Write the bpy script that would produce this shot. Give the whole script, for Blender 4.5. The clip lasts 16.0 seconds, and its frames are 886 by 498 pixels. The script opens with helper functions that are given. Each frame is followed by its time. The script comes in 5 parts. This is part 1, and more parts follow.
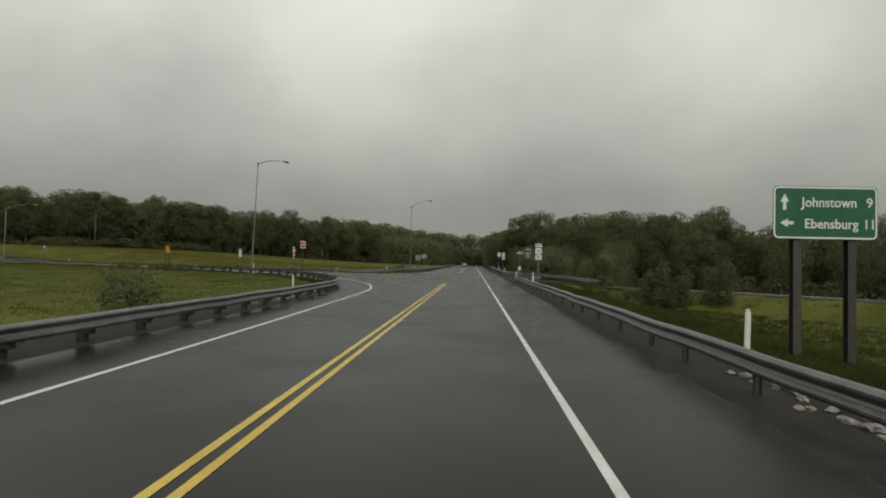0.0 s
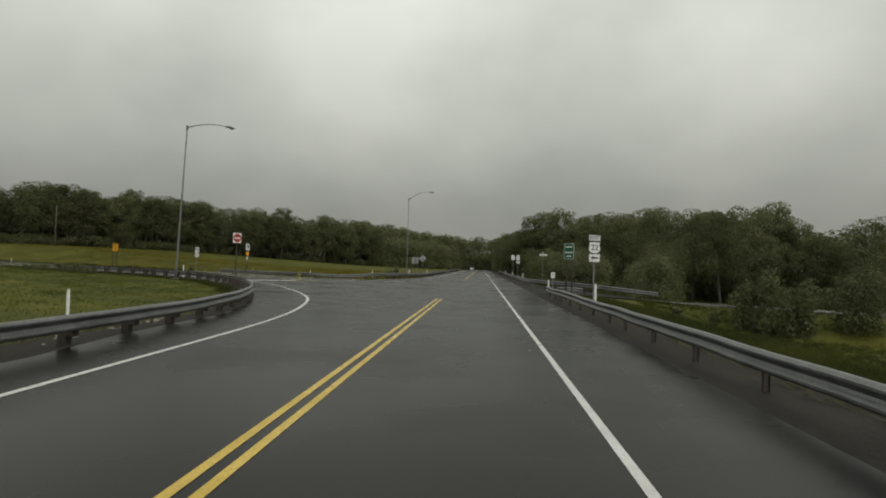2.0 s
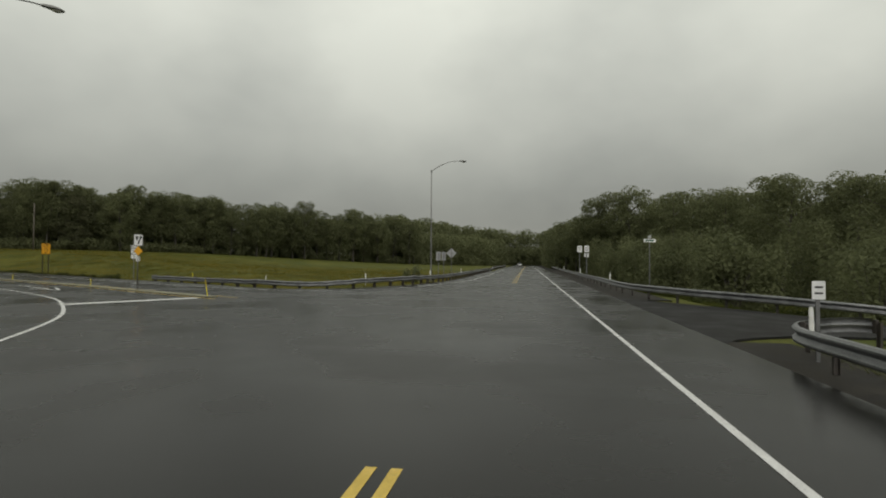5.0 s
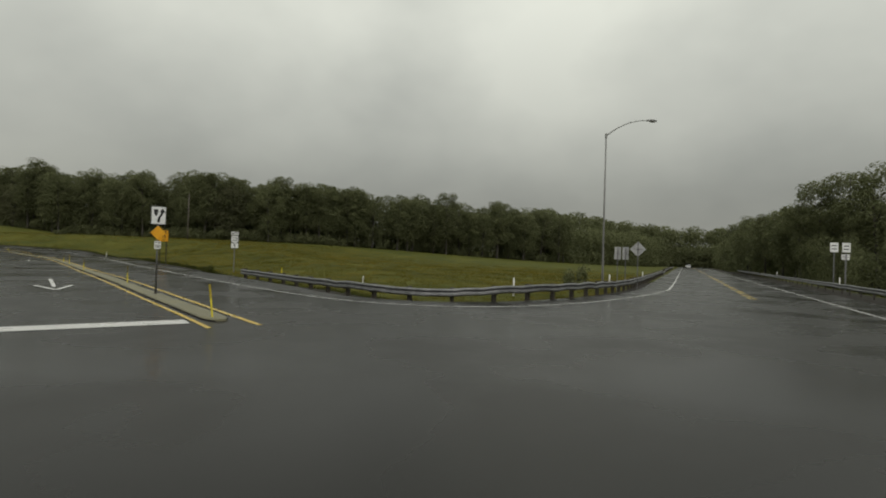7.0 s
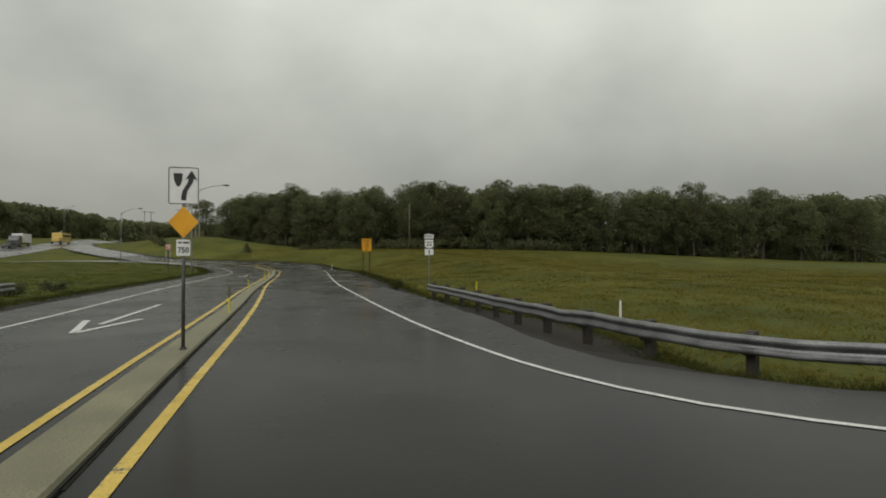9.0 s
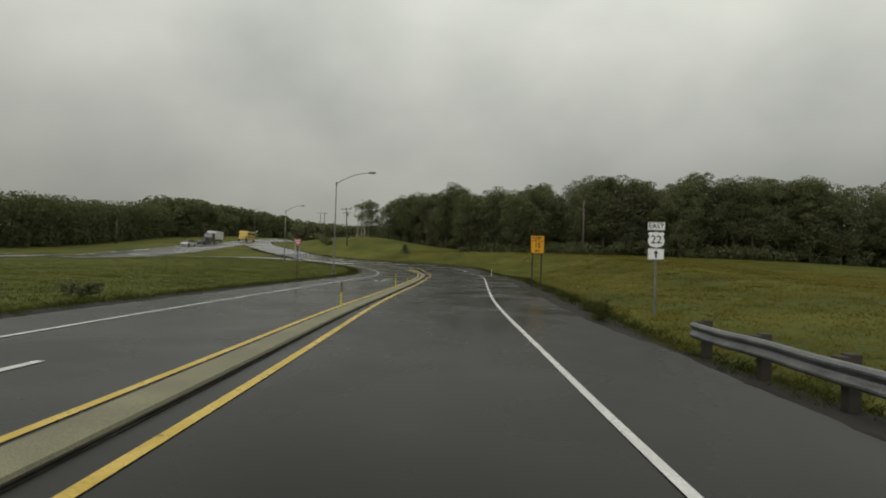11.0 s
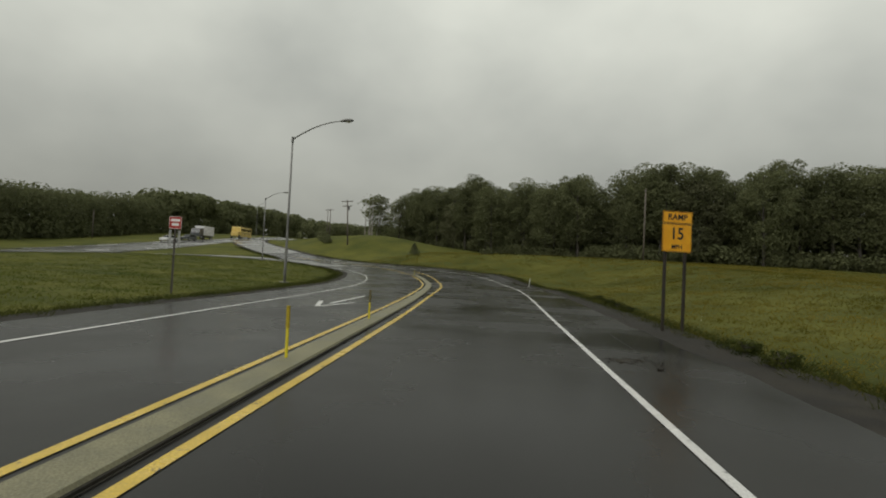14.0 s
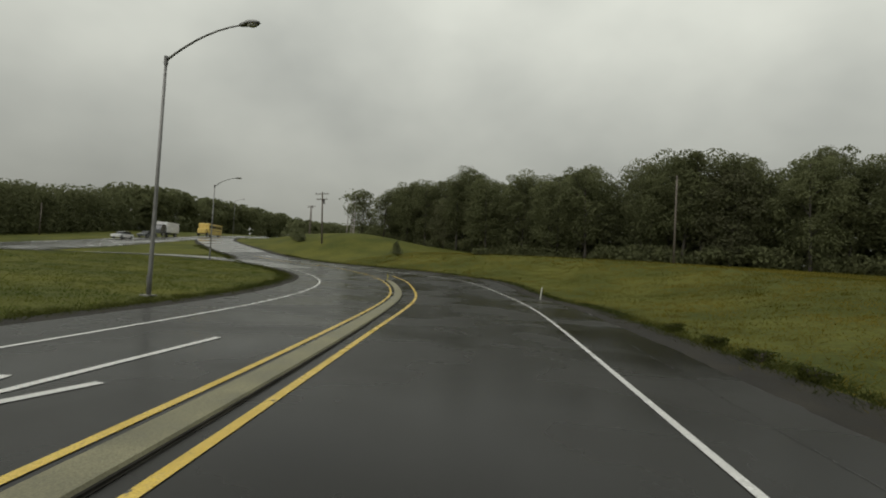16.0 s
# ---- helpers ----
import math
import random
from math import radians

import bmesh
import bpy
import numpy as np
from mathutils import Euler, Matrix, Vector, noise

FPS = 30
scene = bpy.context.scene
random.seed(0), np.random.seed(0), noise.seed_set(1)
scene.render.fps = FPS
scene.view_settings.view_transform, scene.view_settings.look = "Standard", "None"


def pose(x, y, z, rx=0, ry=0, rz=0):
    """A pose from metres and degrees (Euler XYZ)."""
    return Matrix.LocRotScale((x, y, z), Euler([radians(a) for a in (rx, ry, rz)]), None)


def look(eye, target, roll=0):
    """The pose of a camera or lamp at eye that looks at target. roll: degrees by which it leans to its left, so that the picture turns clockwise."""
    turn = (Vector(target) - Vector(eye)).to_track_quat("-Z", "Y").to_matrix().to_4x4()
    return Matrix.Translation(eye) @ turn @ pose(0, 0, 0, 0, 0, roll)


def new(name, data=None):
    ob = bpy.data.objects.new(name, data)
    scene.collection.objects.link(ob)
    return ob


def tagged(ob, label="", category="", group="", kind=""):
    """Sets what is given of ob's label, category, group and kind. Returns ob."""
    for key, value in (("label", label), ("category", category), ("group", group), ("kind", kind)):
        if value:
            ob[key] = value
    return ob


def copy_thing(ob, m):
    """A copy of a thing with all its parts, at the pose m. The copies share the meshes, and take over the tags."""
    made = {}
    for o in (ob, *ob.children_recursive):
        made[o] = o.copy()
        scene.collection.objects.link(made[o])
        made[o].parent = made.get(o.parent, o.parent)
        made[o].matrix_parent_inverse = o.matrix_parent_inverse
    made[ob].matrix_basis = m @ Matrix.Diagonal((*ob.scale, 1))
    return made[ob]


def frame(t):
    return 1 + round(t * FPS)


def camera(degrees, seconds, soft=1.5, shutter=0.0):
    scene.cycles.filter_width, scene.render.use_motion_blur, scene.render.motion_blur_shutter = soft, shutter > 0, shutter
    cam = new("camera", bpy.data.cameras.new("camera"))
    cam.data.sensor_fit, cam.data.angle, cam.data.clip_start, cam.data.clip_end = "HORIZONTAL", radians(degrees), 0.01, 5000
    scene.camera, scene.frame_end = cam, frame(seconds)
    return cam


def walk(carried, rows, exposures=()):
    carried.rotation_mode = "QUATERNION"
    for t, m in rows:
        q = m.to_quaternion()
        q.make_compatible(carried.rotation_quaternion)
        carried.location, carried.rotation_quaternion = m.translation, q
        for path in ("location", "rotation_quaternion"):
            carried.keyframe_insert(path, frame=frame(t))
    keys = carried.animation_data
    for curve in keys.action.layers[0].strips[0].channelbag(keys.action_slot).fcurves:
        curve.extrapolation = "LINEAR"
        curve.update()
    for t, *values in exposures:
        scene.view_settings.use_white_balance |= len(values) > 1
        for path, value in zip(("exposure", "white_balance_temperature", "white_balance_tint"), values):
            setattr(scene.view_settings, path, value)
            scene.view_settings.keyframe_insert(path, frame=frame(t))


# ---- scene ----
cam = camera(79.0, 16.0, soft=1.9)
PATH = [
    (0, (2.357, 7.764, 1.741), (1.790, 17.745, 1.981), 1.14),
    (0.5, (2.340, 11.883, 1.675), (1.737, 21.861, 1.937), 1.23),
    (1, (2.304, 15.973, 1.644), (1.642, 25.947, 1.908), 1.39),
    (1.5, (2.258, 20.011, 1.657), (1.553, 29.982, 1.946), 1.63),
    (2, (2.177, 23.967, 1.675), (1.462, 33.936, 1.989), 1.68),
    (2.5, (2.053, 27.913, 1.692), (1.324, 37.882, 1.977), 1.51),
    (3, (2.006, 31.805, 1.752), (1.233, 41.771, 2.026), 1.26),
    (5.5, (0.707, 50.343, 1.813), (-1.357, 60.126, 2.013), 0.70),
    (6, (-0.282, 53.883, 1.863), (-3.011, 63.502, 2.039), 1.52),
    (6.5, (-1.581, 57.286, 1.825), (-4.951, 66.700, 1.980), 1.81),
    (7, (-3.075, 60.418, 1.771), (-7.182, 69.535, 1.904), 1.72),
    (7.5, (-4.731, 63.191, 1.733), (-9.611, 71.918, 1.840), 1.05),
    (8, (-6.419, 65.853, 1.715), (-12.155, 74.043, 1.795), 0.34),
    (8.5, (-8.313, 68.329, 1.703), (-14.892, 75.858, 1.866), -0.06),
    (9, (-10.369, 70.684, 1.654), (-17.783, 77.393, 1.849), -0.12),
    (9.5, (-12.833, 72.725, 1.658), (-20.942, 78.573, 1.867), -0.11),
    (10, (-15.674, 74.566, 1.627), (-24.315, 79.594, 1.843), 0.13),
    (12.5, (-30.033, 81.328, 1.604), (-39.222, 85.263, 1.894), 2.41),
    (13, (-32.994, 82.820, 1.616), (-42.201, 86.714, 1.901), 2.58),
    (13.5, (-36.029, 84.319, 1.637), (-45.238, 88.205, 1.944), 2.78),
    (14, (-39.090, 85.842, 1.689), (-48.289, 89.751, 1.998), 2.85),
    (14.5, (-42.074, 87.327, 1.679), (-51.259, 91.269, 2.005), 2.85),
    (15, (-44.849, 88.754, 1.726), (-54.026, 92.714, 2.052), 2.72),
    (15.5, (-47.660, 90.204, 1.763), (-56.825, 94.191, 2.078), 2.93),
    (16, (-50.467, 91.657, 1.821), (-59.614, 95.682, 2.169), 3.22),
]
walk(cam, [(t, look(eye, target, roll)) for t, eye, target, roll in PATH])

# ---- sky: rain overcast, no sun disc, one very wide weak sun ----
world = bpy.data.worlds.new("sky")
scene.world = world
world.use_nodes = True
nt = world.node_tree
nt.nodes.clear()


def wnode(kind, **kw):
    n = nt.nodes.new(kind)
    for k, v in kw.items():
        n.inputs[k].default_value = v
    return n


SUN_ELEVATION, SUN_ROTATION = radians(45), radians(152)
coord = wnode("ShaderNodeTexCoord")
flat = wnode("ShaderNodeMapping", Scale=(1.0, 1.0, 1.5))
clouds = wnode("ShaderNodeTexNoise", Scale=1.9, Detail=5.0, Roughness=0.46)
ramp = wnode("ShaderNodeValToRGB")
ramp.color_ramp.elements[0].position, ramp.color_ramp.elements[0].color = 0.29, (0.67, 0.675, 0.668, 1)
ramp.color_ramp.elements[1].position, ramp.color_ramp.elements[1].color = 0.70, (1.25, 1.24, 1.195, 1)
split = wnode("ShaderNodeSeparateXYZ")
height = wnode("ShaderNodeValToRGB")
height.color_ramp.elements[0].position, height.color_ramp.elements[0].color = 0.0, (0.316, 0.322, 0.295, 1)
height.color_ramp.elements[1].position, height.color_ramp.elements[1].color = 0.46, (0.782, 0.803, 0.738, 1)
mid = height.color_ramp.elements.new(0.13)
mid.color = (0.404, 0.413, 0.379, 1)
times_clouds = nt.nodes.new("ShaderNodeMix")
times_clouds.data_type, times_clouds.blend_type = "RGBA", "MULTIPLY"
times_clouds.inputs["Factor"].default_value = 1.0
air = wnode("ShaderNodeTexSky")
air.sky_type, air.sun_disc, air.sun_elevation, air.sun_rotation = "NISHITA", False, SUN_ELEVATION, SUN_ROTATION
air.air_density, air.dust_density = 1.0, 6.0
thin = wnode("ShaderNodeBackground", Strength=0.05)
deck = wnode("ShaderNodeBackground", Strength=0.94)
both = wnode("ShaderNodeMixShader", Fac=0.88)
out = wnode("ShaderNodeOutputWorld")
link = nt.links.new
link(coord.outputs["Generated"], flat.inputs["Vector"])
link(flat.outputs["Vector"], clouds.inputs["Vector"])
link(clouds.outputs["Fac"], ramp.inputs["Fac"])
link(coord.outputs["Generated"], split.inputs["Vector"])
link(split.outputs["Z"], height.inputs["Fac"])
link(height.outputs["Color"], times_clouds.inputs["A"])
link(ramp.outputs["Color"], times_clouds.inputs["B"])
link(times_clouds.outputs["Result"], deck.inputs["Color"])
link(air.outputs["Color"], thin.inputs["Color"])
link(thin.outputs["Background"], both.inputs[1])
link(deck.outputs["Background"], both.inputs[2])
link(both.outputs["Shader"], out.inputs["Surface"])

sun = new("sun", bpy.data.lights.new("sun", "SUN"))
sun.data.energy, sun.data.angle, sun.data.color = 1.35, radians(60), (1.0, 0.97, 0.93)
sun.matrix_world = look((0, 0, 50), (-math.sin(SUN_ROTATION) * 20, -math.cos(SUN_ROTATION) * 20, 50 - 20 * math.tan(SUN_ELEVATION)))
scene.view_settings.exposure = 0.0


# ---- materials ----
def surface(name, base, second, rough=(0.7, 0.9), scale=3.0, fine=60.0, bump=0.2, metallic=0.0, specks=0.0, each=0.0, spec=0.5, through_leaf=0.0):
    """A two-scale procedural surface: broad patches from base to second, fine grain, bump, and roughness that follows the patches."""
    m = bpy.data.materials.new(name)
    m.use_nodes = True
    t = m.node_tree
    b = t.nodes["Principled BSDF"]
    geo = t.nodes.new("ShaderNodeTexCoord")
    broad = t.nodes.new("ShaderNodeTexNoise")
    broad.inputs["Scale"].default_value, broad.inputs["Detail"].default_value = scale, 5.0
    grain = t.nodes.new("ShaderNodeTexNoise")
    grain.inputs["Scale"].default_value, grain.inputs["Detail"].default_value = fine, 3.0
    mix = t.nodes.new("ShaderNodeMix")
    mix.data_type = "RGBA"
    mix.inputs["A"].default_value, mix.inputs["B"].default_value = (*base, 1), (*second, 1)
    steep = t.nodes.new("ShaderNodeMapRange")
    steep.inputs["From Min"].default_value, steep.inputs["From Max"].default_value = 0.36, 0.64
    shade = t.nodes.new("ShaderNodeMix")
    shade.data_type, shade.blend_type = "RGBA", "MULTIPLY"
    shade.inputs["Factor"].default_value = 1.0
    gr = t.nodes.new("ShaderNodeMapRange")
    gr.inputs["From Min"].default_value, gr.inputs["From Max"].default_value = 0.25, 0.75
    gr.inputs["To Min"].default_value, gr.inputs["To Max"].default_value = 0.75 - specks, 1.2 + specks * 0.9
    ro = t.nodes.new("ShaderNodeMapRange")
    ro.inputs["To Min"].default_value, ro.inputs["To Max"].default_value = rough
    bp = t.nodes.new("ShaderNodeBump")
    bp.inputs["Strength"].default_value, bp.inputs["Distance"].default_value = bump, 0.02
    ln = t.links.new
    for n in (broad, grain):
        ln(geo.outputs["Object"], n.inputs["Vector"])
    ln(broad.outputs["Fac"], steep.inputs["Value"])
    ln(steep.outputs["Result"], mix.inputs["Factor"])
    ln(steep.outputs["Result"], ro.inputs["Value"])
    ln(ro.outputs["Result"], b.inputs["Roughness"])
    ln(grain.outputs["Fac"], gr.inputs["Value"])
    ln(mix.outputs["Result"], shade.inputs["A"])
    ln(gr.outputs["Result"], shade.inputs["B"])
    last = shade.outputs["Result"]
    if each:
        info = t.nodes.new("ShaderNodeObjectInfo")
        isl = t.nodes.new("ShaderNodeNewGeometry")
        add = t.nodes.new("ShaderNodeMath")
        add.operation = "ADD"
        tint = t.nodes.new("ShaderNodeMapRange")
        tint.inputs["From Max"].default_value = 2.0
        tint.inputs["To Min"].default_value, tint.inputs["To Max"].default_value = 1 - each, 1 + each
        own = t.nodes.new("ShaderNodeMix")
        own.data_type, own.blend_type = "RGBA", "MULTIPLY"
        own.inputs["Factor"].default_value = 1.0
        add.operation = "MULTIPLY_ADD"
        add.inputs[1].default_value = 1.45
        less = t.nodes.new("ShaderNodeMath")
        less.operation = "MULTIPLY"
        less.inputs[1].default_value = 0.55
        ln(isl.outputs["Random Per Island"], less.inputs[0])
        ln(info.outputs["Random"], add.inputs[0])
        ln(less.outputs[0], add.inputs[2])
        ln(add.outputs[0], tint.inputs["Value"])
        ln(last, own.inputs["A"])
        ln(tint.outputs["Result"], own.inputs["B"])
        last = own.outputs["Result"]
    ln(last, b.inputs["Base Color"])
    ln(grain.outputs["Fac"], bp.inputs["Height"])
    if bump:
        ln(bp.outputs["Normal"], b.inputs["Normal"])
    b.inputs["Metallic"].default_value = metallic
    b.inputs["Specular IOR Level"].default_value = spec
    if through_leaf:
        thin_leaf = t.nodes.new("ShaderNodeBsdfTranslucent")
        blend = t.nodes.new("ShaderNodeMixShader")
        blend.inputs["Fac"].default_value = through_leaf
        ln(last, thin_leaf.inputs["Color"])
        ln(b.outputs["BSDF"], blend.inputs[1])
        ln(thin_leaf.outputs["BSDF"], blend.inputs[2])
        ln(blend.outputs["Shader"], t.nodes["Material Output"].inputs["Surface"])
    return m


def painted(name, colour, worn, rough=0.24, wear=(0.62, 0.72), scale=9.0):
    """Road paint: worn through to asphalt in spots."""
    m = surface(name, colour, tuple(c * 0.82 for c in colour), (rough, rough + 0.2), 1.4, 45, 0.25)
    t = m.node_tree
    b = t.nodes["Principled BSDF"]
    old = b.inputs["Base Color"].links[0].from_socket
    spots = t.nodes.new("ShaderNodeTexNoise")
    spots.inputs["Scale"].default_value, spots.inputs["Detail"].default_value, spots.inputs["Roughness"].default_value = scale, 6.0, 0.7
    co = t.nodes.new("ShaderNodeTexCoord")
    cut = t.nodes.new("ShaderNodeMapRange")
    cut.inputs["From Min"].default_value, cut.inputs["From Max"].default_value = wear
    mix = t.nodes.new("ShaderNodeMix")
    mix.data_type = "RGBA"
    mix.inputs["B"].default_value = (*worn, 1)
    t.links.new(co.outputs["Object"], spots.inputs["Vector"])
    t.links.new(spots.outputs["Fac"], cut.inputs["Value"])
    t.links.new(cut.outputs["Result"], mix.inputs["Factor"])
    t.links.new(old, mix.inputs["A"])
    t.links.new(mix.outputs["Result"], b.inputs["Base Color"])
    return m


ASPHALT = surface("wet_asphalt", (0.0100, 0.0099, 0.0092), (0.0195, 0.0192, 0.0177), (0.18, 0.34), 0.28, 90, 0.05, specks=0.15, spec=0.11)
ASPHALT_OLD = surface("old_patched_asphalt", (0.012, 0.012, 0.0115), (0.024, 0.0235, 0.022), (0.55, 0.8), 0.8, 60, 0.25, specks=0.2, spec=0.08)
TAR = surface("crack_sealing_tar", (0.007, 0.007, 0.0065), (0.014, 0.014, 0.013), (0.2, 0.4), 6, 50, 0.1, spec=0.16)
GRAVEL = surface("wet_gravel", (0.0185, 0.0170, 0.0145), (0.041, 0.0380, 0.0315), (0.7, 0.95), 1.6, 38, 0.9, specks=0.35, spec=0.15)
WHITE_PAINT = painted("white_road_paint", (0.62, 0.62, 0.60), (0.07, 0.07, 0.068))
WORN_PAINT = painted("worn_out_road_paint", (0.07, 0.07, 0.067), (0.014, 0.014, 0.013), wear=(0.44, 0.58), scale=5.0)
YELLOW_CHIPPED = painted("chipped_yellow_road_paint", (0.59, 0.41, 0.05), (0.05, 0.045, 0.035), wear=(0.60, 0.66), scale=4.0)
YELLOW_PAINT = painted("yellow_road_paint", (0.59, 0.41, 0.05), (0.08, 0.07, 0.05))
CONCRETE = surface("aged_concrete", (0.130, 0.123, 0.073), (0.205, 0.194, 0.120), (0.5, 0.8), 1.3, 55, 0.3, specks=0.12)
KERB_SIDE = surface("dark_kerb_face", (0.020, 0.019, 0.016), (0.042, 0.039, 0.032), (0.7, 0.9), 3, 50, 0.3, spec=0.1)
# far wet roads: sky reflected at grazing angles is put into the pale base
SHEEN_ROAD = surface("wet_road_paled_by_sky_sheen", (0.085, 0.085, 0.080), (0.125, 0.124, 0.116), (0.16, 0.32), 0.15, 40, 0.08, spec=0.5)
STEEL = surface("galvanised_steel", (0.155, 0.158, 0.160), (0.245, 0.248, 0.250), (0.42, 0.62), 3, 30, 0.06, metallic=0.85, each=0.08)
DARK_STEEL = surface("weathered_steel_post", (0.034, 0.030, 0.026), (0.062, 0.052, 0.044), (0.5, 0.75), 6, 40, 0.2, each=0.15)
LAMP_STEEL = surface("grey_lamp_steel", (0.15, 0.15, 0.145), (0.22, 0.22, 0.21), (0.45, 0.6), 2, 40, 0.05, metallic=0.5, specks=-0.19)
TIMBER = surface("treated_timber_post", (0.022, 0.018, 0.013), (0.046, 0.037, 0.027), (0.6, 0.85), 5, 45, 0.4, each=0.2)
BROWN_POST = surface("brown_painted_post", (0.016, 0.012, 0.009), (0.028, 0.021, 0.015), (0.4, 0.6), 5, 40, 0.1)
POLE_WOOD = surface("creosoted_pole", (0.085, 0.072, 0.058), (0.14, 0.12, 0.10), (0.7, 0.9), 2, 30, 0.4)
SIGN_GREEN = surface("green_sign_sheeting", (0.006, 0.088, 0.037), (0.008, 0.110, 0.046), (0.35, 0.5), 3, 70, 0.02, specks=-0.19)
SIGN_WHITE = surface("white_sign_sheeting", (0.66, 0.67, 0.66), (0.74, 0.75, 0.74), (0.35, 0.5), 4, 70, 0.02, specks=-0.19)
SIGN_BLACK = surface("black_sign_film", (0.012, 0.012, 0.013), (0.022, 0.022, 0.022), (0.35, 0.5), 4, 70, 0.0, specks=-0.19)
SIGN_YELLOW = surface("yellow_sign_sheeting", (0.66, 0.30, 0.008), (0.74, 0.36, 0.012), (0.35, 0.5), 4, 70, 0.02, specks=-0.19)
SIGN_RED = surface("red_sign_sheeting", (0.34, 0.03, 0.024), (0.42, 0.042, 0.034), (0.35, 0.5), 4, 70, 0.02, specks=-0.19)
SIGN_BACK = surface("bare_aluminium_back", (0.27, 0.275, 0.27), (0.36, 0.365, 0.36), (0.4, 0.55), 3, 40, 0.03, metallic=0.4, specks=-0.19)
POST_WHITE = surface("white_marker_plastic", (0.62, 0.62, 0.58), (0.74, 0.74, 0.70), (0.4, 0.6), 6, 40, 0.05, specks=-0.19)
POST_YELLOW = surface("yellow_marker_plastic", (0.50, 0.42, 0.015), (0.62, 0.53, 0.02), (0.4, 0.6), 6, 40, 0.05, specks=-0.19)
SLEEVE = surface("weathered_marker_sleeve", (0.075, 0.066, 0.028), (0.130, 0.115, 0.045), (0.5, 0.7), 8, 50, 0.1, spec=0.2)
SLEEVE_AMBER = surface("faded_amber_sleeve", (0.24, 0.18, 0.012), (0.38, 0.30, 0.018), (0.5, 0.7), 9, 50, 0.1, spec=0.3)
LENS = surface("lamp_lens", (0.50, 0.50, 0.46), (0.58, 0.58, 0.54), (0.15, 0.25), 6, 40, 0.0, specks=-0.19)
GRASS_SOIL = surface("rough_meadow", (0.049, 0.059, 0.010), (0.100, 0.101, 0.021), (0.85, 0.95), 0.16, 5.0, 0.5, specks=0.1, spec=0.1)
VERGE_BLADE = surface("short_verge_grass", (0.054, 0.077, 0.012), (0.122, 0.130, 0.028), (0.7, 0.9), 0.28, 4, 0.0, each=0.12, spec=0.1, through_leaf=0.6)
BLADE = surface("meadow_grass", (0.090, 0.088, 0.012), (0.208, 0.168, 0.033), (0.7, 0.9), 0.28, 4, 0.0, each=0.12, spec=0.1, through_leaf=0.6)
BANK_BLADE = surface("green_bank_grass", (0.030, 0.041, 0.010), (0.074, 0.080, 0.019), (0.7, 0.9), 0.35, 4, 0.0, each=0.2, spec=0.1, through_leaf=0.55)
LEAF = surface("oak_foliage", (0.112, 0.124, 0.060), (0.156, 0.167, 0.083), (0.6, 0.8), 0.35, 4, 0.0, each=0.18, spec=0.1, through_leaf=0.5)
LEAF_PALE = surface("pale_foliage", (0.108, 0.114, 0.058), (0.150, 0.154, 0.085), (0.6, 0.8), 0.5, 4, 0.0, each=0.3, spec=0.2, through_leaf=0.5)
BARK = surface("wet_bark", (0.035, 0.030, 0.024), (0.075, 0.066, 0.055), (0.7, 0.9), 3, 25, 0.5)
PALE_BARK = surface("bleached_dead_wood", (0.20, 0.18, 0.16), (0.32, 0.30, 0.27), (0.7, 0.9), 3, 25, 0.4)
STONE = surface("pale_rubble", (0.14, 0.13, 0.115), (0.27, 0.25, 0.22), (0.6, 0.8), 9, 40, 0.7, each=0.3)
MUD = surface("wet_mud", (0.015, 0.0132, 0.0095), (0.030, 0.0262, 0.018), (0.45, 0.7), 5, 40, 0.8, spec=0.15)
CAR_WHITE = surface("white_car_paint", (0.62, 0.62, 0.62), (0.68, 0.68, 0.68), (0.2, 0.3), 2, 60, 0.0, specks=-0.19)
CAR_GREY = surface("dark_car_paint", (0.06, 0.065, 0.07), (0.08, 0.085, 0.09), (0.2, 0.3), 2, 60, 0.0, specks=-0.19)
BUS_YELLOW = surface("yellow_bus_paint", (0.52, 0.38, 0.10), (0.58, 0.43, 0.13), (0.25, 0.35), 2, 60, 0.0, specks=-0.19)
GLASS_DARK = surface("dark_vehicle_glass", (0.012, 0.014, 0.015), (0.02, 0.022, 0.024), (0.05, 0.1), 2, 60, 0.0, specks=-0.19)
RUBBER = surface("tyre_rubber", (0.012, 0.012, 0.012), (0.02, 0.02, 0.02), (0.6, 0.8), 6, 40, 0.2)


# ---- small builders ----
def mesh_of(name, bm, material, smooth=False):
    me = bpy.data.meshes.new(name)
    bmesh.ops.recalc_face_normals(bm, faces=bm.faces)
    bm.to_mesh(me)
    bm.free()
    me.materials.append(material)
    if smooth:
        for p in me.polygons:
            p.use_smooth = True
    return me


def part(name, bm, material, parent, label="", smooth=False):
    ob = new(name, mesh_of(name, bm, material, smooth))
    ob.parent = parent
    return tagged(ob, label)


def thing(name, label, category, where=(0, 0, 0), turn=0.0, group="", kind=""):
    ob = new(name)
    ob.matrix_basis = pose(*where, 0, 0, turn)
    ob.empty_display_size = 0.2
    return tagged(ob, label, category, group, kind)


def block(size, at=(0, 0, 0), bevel=0.0, bm=None):
    """A box of that size with its middle at the given place, its edges rounded by bevel."""
    own = bmesh.new()
    bmesh.ops.create_cube(own, size=1.0, matrix=Matrix.Translation(at) @ Matrix.Diagonal((*size, 1)))
    if bevel:
        bmesh.ops.bevel(own, geom=own.edges[:], offset=bevel, segments=1, affect="EDGES", profile=0.5)
    if bm is None:
        return own
    me = bpy.data.meshes.new("tmp")
    own.to_mesh(me)
    own.free()
    bm.from_mesh(me)
    bpy.data.meshes.remove(me)
    return bm


